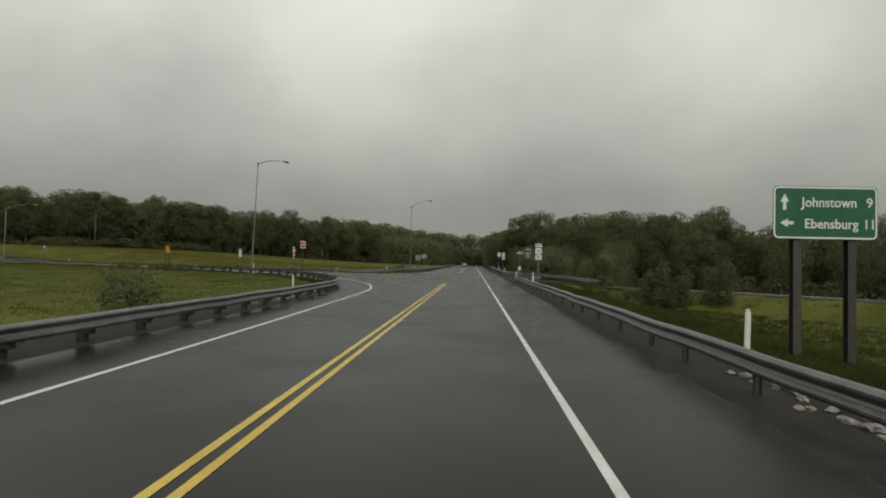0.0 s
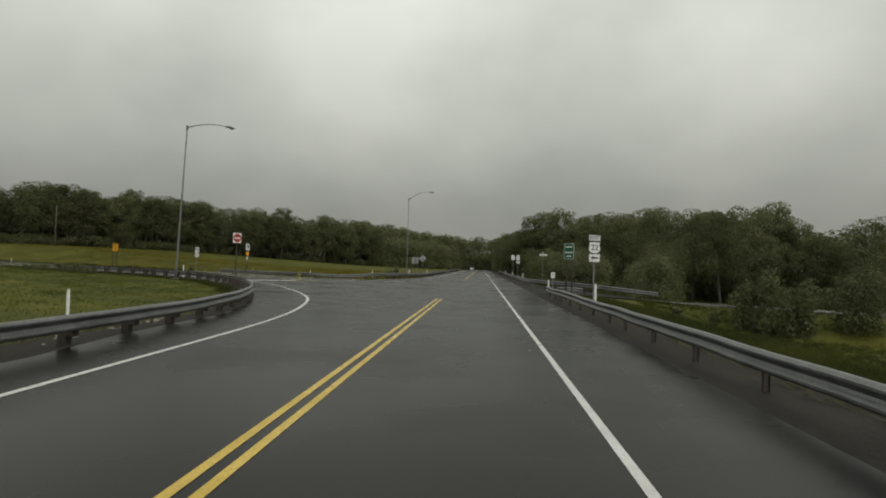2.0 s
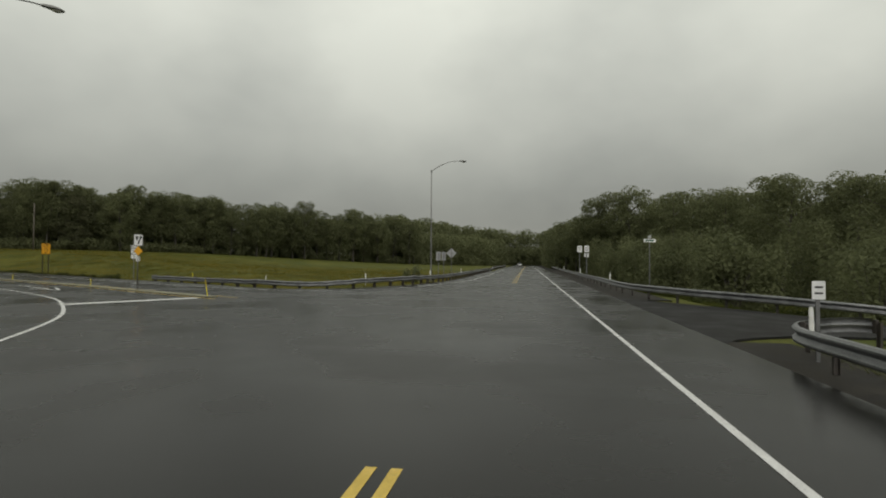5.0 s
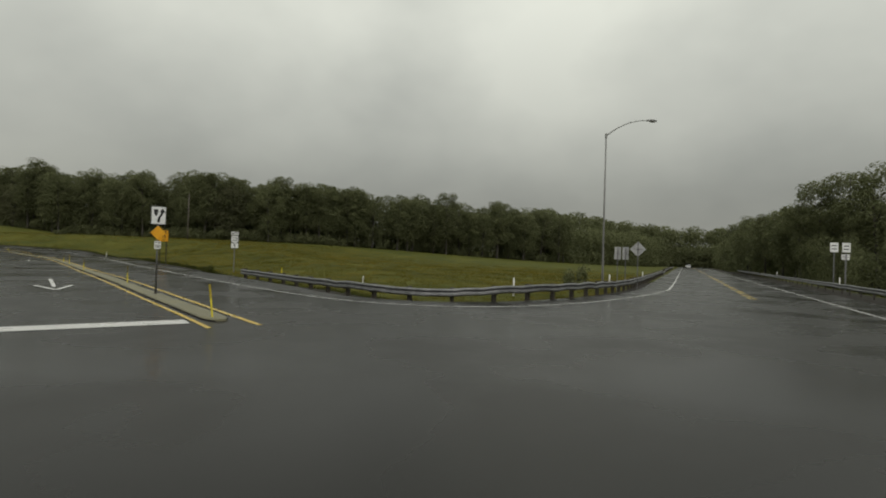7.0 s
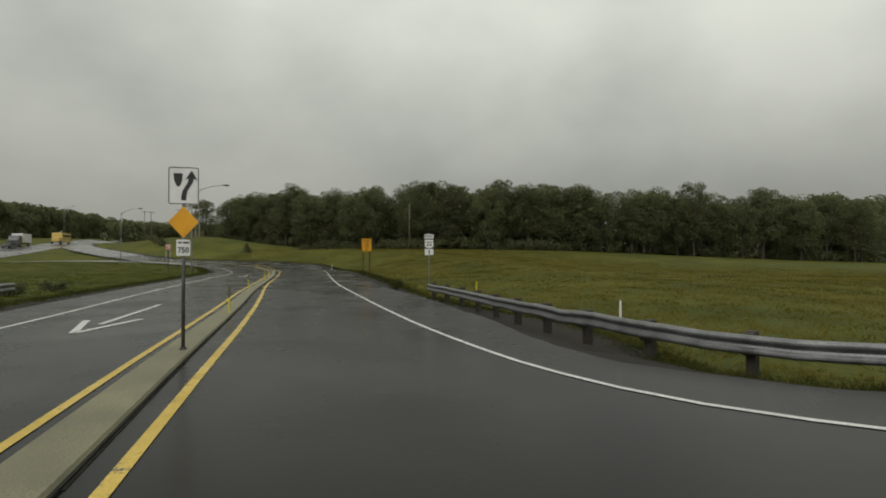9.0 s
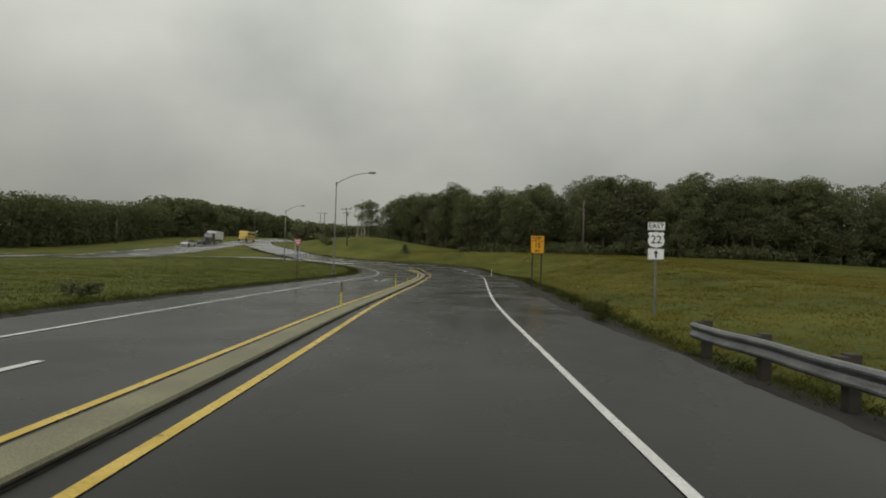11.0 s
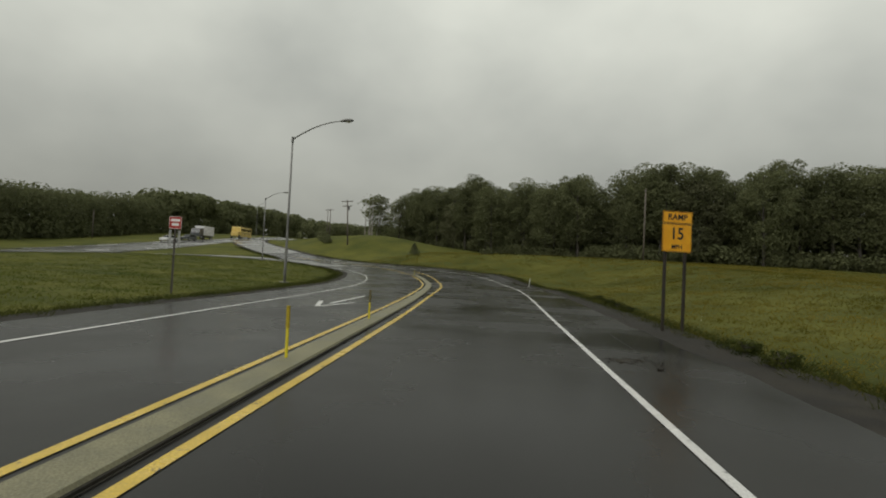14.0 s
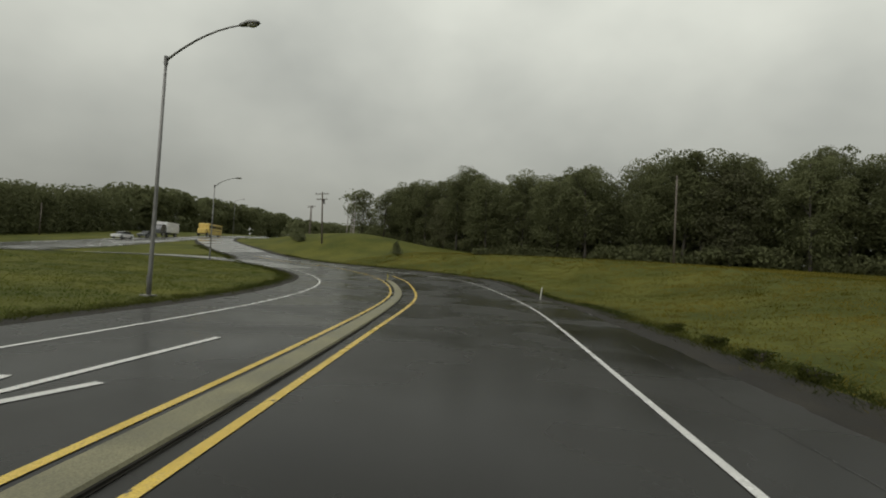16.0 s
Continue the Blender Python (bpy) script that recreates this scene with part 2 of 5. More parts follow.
def tube(points, radii, sides=10, bm=None, cap=True):
    """A round bar along points; radii: one for each point."""
    bm = bm or bmesh.new()
    pts = [Vector(p) for p in points]
    rings = []
    for i, p in enumerate(pts):
        ahead = (pts[min(i + 1, len(pts) - 1)] - pts[max(i - 1, 0)]).normalized()
        side = ahead.cross(Vector((0.13, 0.21, 1.0)) if abs(ahead.z) < 0.9 else Vector((0, 1, 0))).normalized()
        up = side.cross(ahead)
        rings.append([bm.verts.new(p + radii[i] * (math.cos(a) * side + math.sin(a) * up)) for a in (2 * math.pi * k / sides for k in range(sides))])
    for a, b in zip(rings, rings[1:]):
        for k in range(sides):
            bm.faces.new((a[k], a[(k + 1) % sides], b[(k + 1) % sides], b[k]))
    if cap:
        bm.faces.new(rings[0])
        bm.faces.new(rings[-1])
    return bm


def plate(outline, front, back, bm=None):
    """A flat plate in the x-z plane, from y = front to y = back (front is the smaller)."""
    bm = bm or bmesh.new()
    a = [bm.verts.new((x, front, z)) for x, z in outline]
    b = [bm.verts.new((x, back, z)) for x, z in outline]
    bm.faces.new(a)
    bm.faces.new(b[::-1])
    n = len(outline)
    for i in range(n):
        bm.faces.new((a[i], b[i], b[(i + 1) % n], a[(i + 1) % n]))
    return bm


def rounded(w, h, r, cx=0.0, cz=0.0, n=5):
    pts = []
    for sx, sz, a0 in ((1, 1, 0), (-1, 1, 90), (-1, -1, 180), (1, -1, 270)):
        for k in range(n):
            a = radians(a0 + 90 * k / (n - 1))
            pts.append((cx + sx * (w / 2 - r) + r * math.cos(a), cz + sz * (h / 2 - r) + r * math.sin(a)))
    return pts


def ring(outer, inner, front, back, bm=None):
    """A flat frame between two outlines with the same number of points."""
    bm = bm or bmesh.new()
    n = len(outer)
    v = [[bm.verts.new((x, y, z)) for x, z in o] for o, y in ((outer, front), (inner, front), (inner, back), (outer, back))]
    for i in range(n):
        j = (i + 1) % n
        for a, b in ((0, 1), (1, 2), (2, 3), (3, 0)):
            bm.faces.new((v[a][i], v[a][j], v[b][j], v[b][i]))
    return bm


def letters(name, text, size, cx, cz, y, material, parent, label="", narrow=1.0, bold=0.0):
    """Built-in lettering as a mesh in the x-z plane, facing -y, its middle at (cx, cz)."""
    cu = bpy.data.curves.new("lettering", "FONT")
    cu.body, cu.size, cu.align_x, cu.align_y, cu.extrude, cu.offset, cu.resolution_u = text, size, "CENTER", "CENTER", 0.0015, bold, 3
    tmp = new("lettering", cu)
    bpy.context.view_layer.update()
    me = bpy.data.meshes.new_from_object(tmp.evaluated_get(bpy.context.evaluated_depsgraph_get()))
    bpy.data.objects.remove(tmp)
    me.transform(Matrix.Translation((cx, y, cz)) @ pose(0, 0, 0, 90) @ Matrix.Diagonal((narrow, 1, 1, 1)))
    me.materials.clear()
    me.materials.append(material)
    ob = new(name, me)
    ob.parent = parent
    return tagged(ob, label)


def curve(points, step=1.0):
    """A smooth line through the points, with a point about every step metres."""
    pts = [np.array(p, float) for p in points]
    pts = [2 * pts[0] - pts[1]] + pts + [2 * pts[-1] - pts[-2]]
    out = []
    for a, b, c, d in zip(pts, pts[1:], pts[2:], pts[3:]):
        n = max(1, int(np.linalg.norm(c - b) / step))
        for k in range(n):
            s = k / n
            out.append(0.5 * (2 * b + (c - a) * s + (2 * a - 5 * b + 4 * c - d) * s * s + (3 * b - a - 3 * c + d) * s**3))
    out.append(pts[-2])
    return np.array(out)


def shifted(line, left):
    """A line moved to its own left by that many metres (right where negative)."""
    d = np.gradient(line, axis=0)
    d /= np.linalg.norm(d, axis=1)[:, None] + 1e-9
    return line + np.stack([-d[:, 1], d[:, 0]], 1) * left


def evenly(line, n):
    """The same line with n points at even steps."""
    s = np.r_[0, np.cumsum(np.linalg.norm(np.diff(line, axis=0), axis=1))]
    at = np.linspace(0, s[-1], n)
    return np.stack([np.interp(at, s, line[:, 0]), np.interp(at, s, line[:, 1])], 1)


def smooth(v, a, b):
    s = np.clip((v - a) / (b - a), 0, 1)
    return s * s * (3 - 2 * s)


# ---- the lie of the land and the lines of the roads ----
LEFT_WHITE = curve([(-3.1, -60), (-3.1, 0), (-3.1, 17), (-3.4, 30), (-3.8, 39.5), (-5.1, 46.2), (-6.7, 50.6), (-9.05, 55.2), (-12.0, 60.1), (-14.7, 63.3), (-19.4, 67.6), (-24.5, 70.75), (-30.2, 73.65),
                    (-35.9, 76.4), (-41.7, 79.22), (-51.9, 84.29), (-61.9, 89.37), (-68, 92.33), (-75, 95.17), (-86.6, 98.76), (-94.5, 100.05), (-101.4, 100.10), (-107, 99.40), (-113, 97.70), (-119, 95.10)])
ISLAND_LEFT = curve([(-12.5, 69.05), (-14.8, 70.25), (-20.6, 73.15), (-24.2, 75.0), (-27.2, 76.55), (-31.1, 78.45), (-36.3, 80.95), (-41.6, 83.72), (-45.9, 85.90), (-50.3, 88.08), (-56.2, 91.08), (-61.6, 93.68),
                     (-67.3, 96.33), (-73.5, 99.08), (-80, 101.58), (-86.6, 103.56), (-93, 104.90), (-100, 105.50), (-108, 105.00), (-116, 103.30), (-125, 100.80), (-134, 98.10)])
ISLAND_RIGHT = curve([(-12.05, 70.1), (-14.6, 71.4), (-19.3, 73.8), (-24.4, 76.45), (-27.3, 77.85), (-34.0, 81.05), (-37, 82.4), (-40, 83.84), (-47, 87.47), (-55.7, 91.90), (-62.5, 95.17), (-71.5, 99.60),
                      (-78.2, 102.46), (-86.8, 105.31), (-92.5, 106.70), (-97, 107.30)])
RIGHT_WHITE = curve([(-3.9, 330), (-3.9, 180), (-3.9, 108), (-4.4, 95), (-5.6, 88), (-7, 82.8), (-8.9, 79.0), (-11, 77.35), (-13.4, 76.75), (-15.2, 77.0), (-17.2, 77.65), (-20.2, 78.8), (-23.1, 80.1), (-28.8, 82.85),
                     (-36.7, 86.65), (-41.4, 89.16), (-46.9, 92.17), (-55.4, 96.85), (-63.7, 101.46), (-72, 105.79), (-81.5, 109.85), (-88.2, 111.23), (-95, 111.10), (-104, 108.70), (-114, 105.70), (-126, 102.70), (-134, 100.10),
                     (-147, 97.10), (-159.6, 95.10), (-171, 94.10), (-187, 95.70)])
FREEWAY = curve([(-76, -160), (-78, -80), (-84, -20), (-95, 20), (-108, 42), (-125, 55), (-146, 66.5), (-157.5, 73.7), (-170.4, 80.5), (-189, 90), (-215, 99.5), (-253, 112), (-313, 128), (-420, 165)], 4.0)


def eased(line, reach=9):
    """The same line at one-metre steps, its small wiggles averaged away west of the corner."""
    long = np.linalg.norm(np.diff(line, axis=0), axis=1).sum()
    line = evenly(line, int(long) + 1)
    half = reach // 2
    pad = np.concatenate([2 * line[0] - line[half:0:-1], line, 2 * line[-1] - line[-2:-half - 2:-1]])
    soft = np.stack([np.convolve(pad[:, k], np.full(reach, 1 / reach), "valid") for k in range(2)], 1)
    w = smooth(-line[:, 0], 17, 24)[:, None]
    return line + (soft - line) * w


LEFT_WHITE, ISLAND_LEFT, ISLAND_RIGHT, RIGHT_WHITE = (eased(v, 11) for v in (LEFT_WHITE, ISLAND_LEFT, ISLAND_RIGHT, RIGHT_WHITE))


def off_ramp(x, y):
    """How far a place lies north of the ramp's outer line (negative: south of it)."""
    line = evenly(RIGHT_WHITE[np.nonzero(RIGHT_WHITE[:, 1] < 150)[0][0]:], 110)
    p = np.stack([np.asarray(x, float), np.asarray(y, float)], -1)[..., None, :]
    far = np.linalg.norm(p - line, axis=-1)
    i = far.argmin(-1)
    d = np.gradient(line, axis=0)[i]
    v = p[..., 0, :] - line[i]
    return np.sign(d[..., 1] * v[..., 0] - d[..., 0] * v[..., 1]) * far.min(-1)


RISE_AT = [6, 20, 34, 80, 90, 95, 103, 110, 118, 126, 134, 145, 157, 168, 185, 202, 249, 330, 450]
RISE = [0, 0.1, 0.2, 0.2, 0.32, 0.45, 0.68, 0.92, 1.12, 1.32, 1.57, 2.25, 3.15, 3.95, 5.0, 5.8, 8.9, 12.5, 15]


BANK_X = [5, 9.5, 13, 15.5, 18, 21, 26, 34, 60]
BANK_Y = [68, 66, 65.2, 64.9, 64.7, 63.8, 61.2, 55.8, 40]


def lie(x, y, dip=True):
    """The height of the land."""
    x, y = np.asarray(x, float), np.asarray(y, float)
    u = np.maximum(0, -x - 145)
    south = 1.5 * smooth(-x, 104, 150) + np.minimum(0.058 * u * u / (u + 25), 14.0)
    slip = sum(np.interp(-x + o, RISE_AT, RISE) for o in (-4, -2, 0, 2, 4)) / 5
    slip = slip + 0.045 * np.clip(y - 101, 0, 12) * smooth(-x, 78, 92) * (1 - smooth(-x, 112, 135)) - 0.035 * np.clip(92 - y, 0, 40) * smooth(-x, 122, 140)
    west = south + (slip - south) * smooth(y, 40, 66) * (1 - smooth(y, 112, 132))
    knoll = 3.0 * np.exp(-((x + 178) ** 2 + (y - 138) ** 2) / (2 * 28.0**2))
    off = off_ramp(x, y)
    verge = -0.33 * dip * smooth(off, 1.6, 3.7) * (1 - smooth(off, 8, 18)) * smooth(-x, 4.5, 6) * (1 - smooth(-x, 28, 42))
    meadow = 3.7 * smooth(off, 3, 21) * smooth(-x, 12, 105) * (1 - 0.42 * smooth(-x, 104, 136)) * (1 - smooth(-x, 160, 198))
    bank = 1 - smooth(np.abs(y - np.interp(x, BANK_X, BANK_Y)), 2.6, 6.5)
    valley = (-2.0 * smooth(x, 8, 18) - 0.7 * smooth(x, 18, 40)) * (1 - smooth(y, 120, 175)) * (1 - 0.7 * bank)
    rise = 0.6 * np.exp(-((x + 97) ** 2 + (y - 180) ** 2) / (2 * 24.0**2)) + 1.7 * np.exp(-((x + 146) ** 2 + (y - 118) ** 2) / (2 * 9.0**2))
    return west + knoll + meadow + valley + rise + verge


def on_land(x, y, up=0.0):
    return (x, y, float(lie(x, y)) + up)


def strip(left, right, up, bm=None, skirt=0.0, dip=True):
    """A sheet between two lines of equally many points, draped on the land; up: one height, or one for each point; dip: whether it sinks with the verge."""
    bm = bm or bmesh.new()
    cols = 3 if skirt < 0.11 else 9
    rows = []
    zl = [left + (right - left) * k / (cols - 1) for k in range(cols)]
    zs = [lie(c[:, 0], c[:, 1], dip) + up for c in zl]
    for i in range(len(left)):
        rows.append([bm.verts.new((zl[k][i, 0], zl[k][i, 1], zs[k][i])) for k in range(cols)])
    for a, b in zip(rows, rows[1:]):
        for k in range(cols - 1):
            bm.faces.new((a[k], b[k], b[k + 1], a[k + 1]))
    if skirt:
        edge = [r[0] for r in rows], [r[-1] for r in rows]
        for e in edge:
            low = [bm.verts.new(v.co - Vector((0, 0, skirt))) for v in e]
            for i in range(len(e) - 1):
                bm.faces.new((e[i], e[i + 1], low[i + 1], low[i]))
    return bm


def stripe(line, width, up, bm=None):
    return strip(shifted(line, width / 2), shifted(line, -width / 2), up, bm)


def setting(name, bm, material, label, category):
    ob = new(name, mesh_of(name, bm, material))
    return tagged(ob, label, category, kind="structure")


# ---- ground, roads, markings ----
def axis(lo, hi, step, far):
    core = np.arange(lo, hi + 0.1, step)
    grow = np.cumsum(step * 1.35 ** np.arange(1, 24))
    return np.r_[(lo - grow[grow < far])[::-1], core, hi + grow[grow < far]]


gx, gy = axis(-330, 80, 2.0, 2600), axis(-60, 300, 2.0, 2600)
GX, GY = np.meshgrid(gx, gy, indexing="ij")
from_line = off_ramp(GX, GY)
under_road = (1 - smooth(from_line, 2.6, 4.6)) * smooth(from_line, -14, -10) * smooth(-GX, 4, 7) * (1 - smooth(-GX, 40, 50))
GZ = lie(GX, GY) - 0.07 - 0.16 * under_road
ground_mesh = bpy.data.meshes.new("ground")
n1, n2 = GX.shape
idx = np.arange(n1 * n2).reshape(n1, n2)
ground_mesh.from_pydata(np.stack([GX, GY, GZ], -1).reshape(-1, 3).tolist(), [],
                        np.stack([idx[:-1, :-1], idx[1:, :-1], idx[1:, 1:], idx[:-1, 1:]], -1).reshape(-1, 4).tolist())
ground_mesh.materials.append(GRASS_SOIL)
for p in ground_mesh.polygons:
    p.use_smooth = True
tagged(new("ground", ground_mesh), "rough wet meadow grass over gently rising ground", "ground", kind="structure")


def two(xl, xr, y0, y1, n):
    y = np.linspace(y0, y1, n)
    return np.stack([np.full(n, xl), y], 1), np.stack([np.full(n, xr), y], 1)


west_edge, east_edge = two(-5.0, 5.7, -80, 345, 160)
west_edge[:, 0] -= 0.7 * smooth(west_edge[:, 1], 31, 37)
setting("road", strip(west_edge, east_edge, 0.0, skirt=0.12), ASPHALT, "wet dark grey two-lane asphalt road with shoulders", "road")
inner = shifted(LEFT_WHITE, 1.9)[(LEFT_WHITE[:, 0] < -26) & (LEFT_WHITE[:, 0] > -84)][::8]
outer = shifted(RIGHT_WHITE, -2.2)[(RIGHT_WHITE[:, 0] < -33) & (RIGHT_WHITE[:, 0] > -82)][::8]
JL = evenly(curve([(-5.2, 36), (-6.2, 42), (-8.4, 48.5), (-10.6, 53), (-13.6, 57.6), (-17, 61.9), (-21.7, 65.9)] + inner.tolist() + [(-88.5, 97.3), (-94.7, 98.6), (-100, 98.9), (-107, 98.3), (-117, 96.4), (-126, 95.6), (-133, 95.6),
                   (-142, 93.6), (-156, 91.2), (-167, 90.4), (-176, 90.7), (-187, 92.2)]), 260)
JR = evenly(curve([(-5.2, 112), (-5.6, 98), (-6.7, 89.5), (-8.0, 85.2), (-9.4, 81.4), (-11.3, 79.3), (-13.6, 78.4), (-15.9, 78.7), (-19.9, 80.9), (-26.8, 84.5)] + outer.tolist() + [(-90, 114.0), (-96, 113.9), (-101.3, 112.6), (-106.5, 110.6),
                   (-114.2, 108.0), (-126.8, 104.9), (-134.5, 102.2), (-147, 99.2), (-159.6, 97.1), (-171, 96.1), (-187, 97.7)]), 260)
fine_left, fine_right = evenly(JL, 720), evenly(JR, 720)
ragged = np.array([0.16 * noise.noise((p[0] * 0.45, p[1] * 0.45, 1.3)) + 0.07 * noise.noise((p[0] * 1.9, p[1] * 1.9, 5.3)) for p in fine_right])
setting("ramp_road", strip(fine_left, fine_right + (shifted(fine_right, 1.0) - fine_right) * ragged[:, None], -0.004, skirt=0.3, dip=False), ASPHALT, "wet dark asphalt slip road curving away through grass", "road")


def verge_width(x):
    """How wide the gravel beside the slip road is; widest under the guardrail at the corner."""
    return 1.3 + 1.5 * np.exp(-(((np.asarray(x, float) + 20.0) / 5.0) ** 2))


setting("ramp_shoulder", strip(shifted(JR, 0.2), JR + (shifted(JR, -1.0) - JR) * verge_width(JR[:, 0])[:, None], -0.018, skirt=0.25), GRAVEL, "strip of wet gravel and broken asphalt beside the slip road", "shoulder")
setting("ramp_shoulder_inner", strip(shifted(JL, 0.9), shifted(JL, -0.2), -0.018, skirt=0.08), GRAVEL, "strip of wet gravel inside the slip road's curve", "shoulder")
setting("road_shoulder_east", strip(*two(5.5, 7.2, -80, 60, 40), -0.022, skirt=0.08), GRAVEL, "wet gravel verge under the guardrail", "shoulder")
setting("road_shoulder_west", strip(*two(-6.6, -4.9, -80, 40, 40), -0.022, skirt=0.08), GRAVEL, "wet gravel verge under the guardrail", "shoulder")
setting("road_shoulder_far", strip(*two(5.5, 8.2, 74, 330, 60), -0.022, skirt=0.08), GRAVEL, "wet gravel verge beside the road", "shoulder")
DL = evenly(curve([(5.2, 79), (6.4, 74.5), (9.5, 70), (12, 67.6), (16, 66.2), (19, 66), (22, 65.1), (27, 62.6), (35, 57.3), (60, 42)]), 90)
DR = evenly(curve([(5.2, 58.4), (6.3, 60.5), (9.5, 61.9), (13, 63.2), (15.5, 63.5), (18, 63.3), (21, 62.3), (26, 59.6), (34, 54), (60, 38)]), 90)
lift = 0.04 * smooth(DL[:, 0], 7, 12) - 0.008
mouth = int(np.searchsorted(DL[:, 0], 13.0))
setting("side_road", strip(DL[:mouth + 1], DR[:mouth + 1], lift[:mouth + 1], skirt=0.12), ASPHALT_OLD, "dark patched asphalt of a narrow side road", "road")
# same road further on, its base colour paled to stand for sky sheen
setting("side_road_beyond", strip(DL[mouth:], DR[mouth:], lift[mouth:], skirt=0.3), SHEEN_ROAD, "wet side road on a low bank, sky sheen in its colour", "road")
setting("freeway_road", strip(shifted(FREEWAY, 7.5), shifted(FREEWAY, -7.5), 0.02, skirt=0.12), SHEEN_ROAD, "wet grey asphalt of a distant divided highway", "road")
CONNECT = curve([(-108, 100.3), (-117, 97.6), (-123, 94.3), (-127.5, 90), (-131, 84.5), (-132.5, 79.5), (-130, 75.5), (-122, 70), (-108, 62)], 2.0)
setting("connector_road", strip(shifted(CONNECT, 2.4), shifted(CONNECT, -2.4), 0.012, skirt=0.12), SHEEN_ROAD, "narrow wet asphalt link between highway and slip road", "road")
MERGE = curve([(-140, 97.3), (-147, 96.0), (-160, 94.0), (-171, 93.3), (-187, 95), (-205, 98.5), (-230, 104.5), (-262, 114)], 2.0)
setting("merge_road", strip(shifted(MERGE, 3.4), shifted(MERGE, -3.4), 0.016, skirt=0.12), SHEEN_ROAD, "wet asphalt where the slip road joins the highway", "road")

marks = [
    ("edge_line_east", np.stack([np.full(150, 3.51), np.linspace(-80, 330, 150)], 1), 0.105, WHITE_PAINT, "worn white edge line"),
    ("edge_line_west", LEFT_WHITE, 0.12, WHITE_PAINT, "white edge line sweeping round into the slip road"),
    ("edge_line_north", RIGHT_WHITE, 0.105, WHITE_PAINT, "white edge line curving off the main road"),
    ("island_line_south", ISLAND_LEFT, 0.115, YELLOW_PAINT, "yellow line beside the raised island"),
    ("island_line_north", ISLAND_RIGHT, 0.13, YELLOW_CHIPPED, "chipped yellow line beside the raised island"),
]
for k, x in enumerate((0.0, 0.23)):
    side = ("west", "east")[k]
    marks.append(("centre_line_near_" + side, np.stack([np.full(60, x), np.linspace(-80, 51.3, 60)], 1), 0.105, YELLOW_PAINT, "one of two solid yellow centre lines"))
    marks.append(("centre_line_far_" + side, np.stack([np.full(60, x + 0.1), np.linspace(92.5, 330, 60)], 1), 0.07, YELLOW_PAINT, "one of two solid yellow centre lines"))
for name, line, w, m, label in marks:
    setting(name, stripe(line, w, 0.005), m, label, "road marking")
for name, a, b, w in (("stop_line", (-13.7, 69.5), (-16.3, 64.75), 0.72),):
    setting(name, stripe(np.linspace(a, b, 12), w, 0.0045), WHITE_PAINT, "broad worn white stop line", "road marking")


for k, (a, b) in enumerate((((-0.41, 66.92), (0.15, 67.92)), ((1.28, 70.61), (2.13, 73.41)), ((-2.92, 63.32), (-2.37, 63.73)))):
    setting("guide_mark_%d" % (k + 1), stripe(np.linspace(a, b, 8), 0.1, 0.0045), WORN_PAINT, "nearly worn away white turning mark", "road marking")


def tar_seam(name, a, b, width, wave):
    """A crack sealed with tar, wandering a little between two places."""
    line = np.linspace(a, b, 60)
    d = (line[-1] - line[0]) / np.linalg.norm(line[-1] - line[0])
    wander = np.array([wave * noise.noise((p[0] * 0.7, p[1] * 0.7, 2.2)) + 0.3 * wave * noise.noise((p[0] * 3.1, p[1] * 3.1, 4.2)) for p in line])
    setting(name, stripe(line + np.array([-d[1], d[0]]) * wander[:, None], width, 0.0035), TAR, "thin dark tar-sealed crack in the asphalt", "tar seam")


def lane_arrow(name, tip, tail):
    """A straight lane arrow on the asphalt: two barbs and a shaft that stops short of the tip."""
    tip, tail = np.array(tip), np.array(tail)
    d = (tail - tip) / np.linalg.norm(tail - tip)
    n = np.array([-d[1], d[0]])
    bm = bmesh.new()
    long = np.linalg.norm(tail - tip)
    for a, b, w in ((tip, tip + d * long * 0.36 + n * 0.62, 0.16), (tip, tip + d * long * 0.36 - n * 0.62, 0.16), (tip + d * long * 0.22, tail, 0.14)):
        stripe(np.linspace(a, b, 6), w, 0.0045 + 0.001 * (w < 0.15), bm)
    setting(name, bm, WHITE_PAINT, "white straight arrow painted on the wet lane", "road marking")


tar_seam("tar_seam", (-44.5, 91.9), (-60.5, 101.2), 0.008, 0.05)
lane_arrow("lane_arrow_1", (-23.9, 72.5), (-30.0, 75.75))
lane_arrow("lane_arrow_2", (-56.4, 88.95), (-62.0, 92.0))

# raised concrete island
top = np.nonzero(ISLAND_LEFT[:, 0] > -91.5)[0]
base = ISLAND_LEFT[top]
N = 200
IL = evenly(shifted(base, -0.22)[1:], N)
IR = evenly(shifted(base, -0.66)[1:], N)
IR += (IR - IL) * (0.42 * np.exp(-np.arange(N) / 30.0))[:, None]
island = thing("traffic_island", "long narrow raised concrete island between two lanes", "traffic island", kind="structure")
bm = bmesh.new()
H = 0.06
taper = np.sqrt(np.clip((np.arange(N) + 0.25) / 1.6, 0, 1))[:, None]
mid_line = (IL + IR) / 2
IL, IR = mid_line + (IL - mid_line) * taper, mid_line + (IR - mid_line) * taper
prof = [(0.0, 0.0), (0.02, H - 0.03), (0.06, H), (0.94, H), (0.98, H - 0.03), (1.0, 0.0)]
bed = lie(mid_line[:, 0], mid_line[:, 1])
rows = [[bm.verts.new((*(IL[i] + (IR[i] - IL[i]) * s), z + bed[i])) for s, z in prof] for i in range(N)]
for a, b in zip(rows, rows[1:]):
    for k in range(1, len(prof) - 2):
        bm.faces.new((a[k], b[k], b[k + 1], a[k + 1]))
bm.faces.new(rows[0])
bm.faces.new(rows[-1])
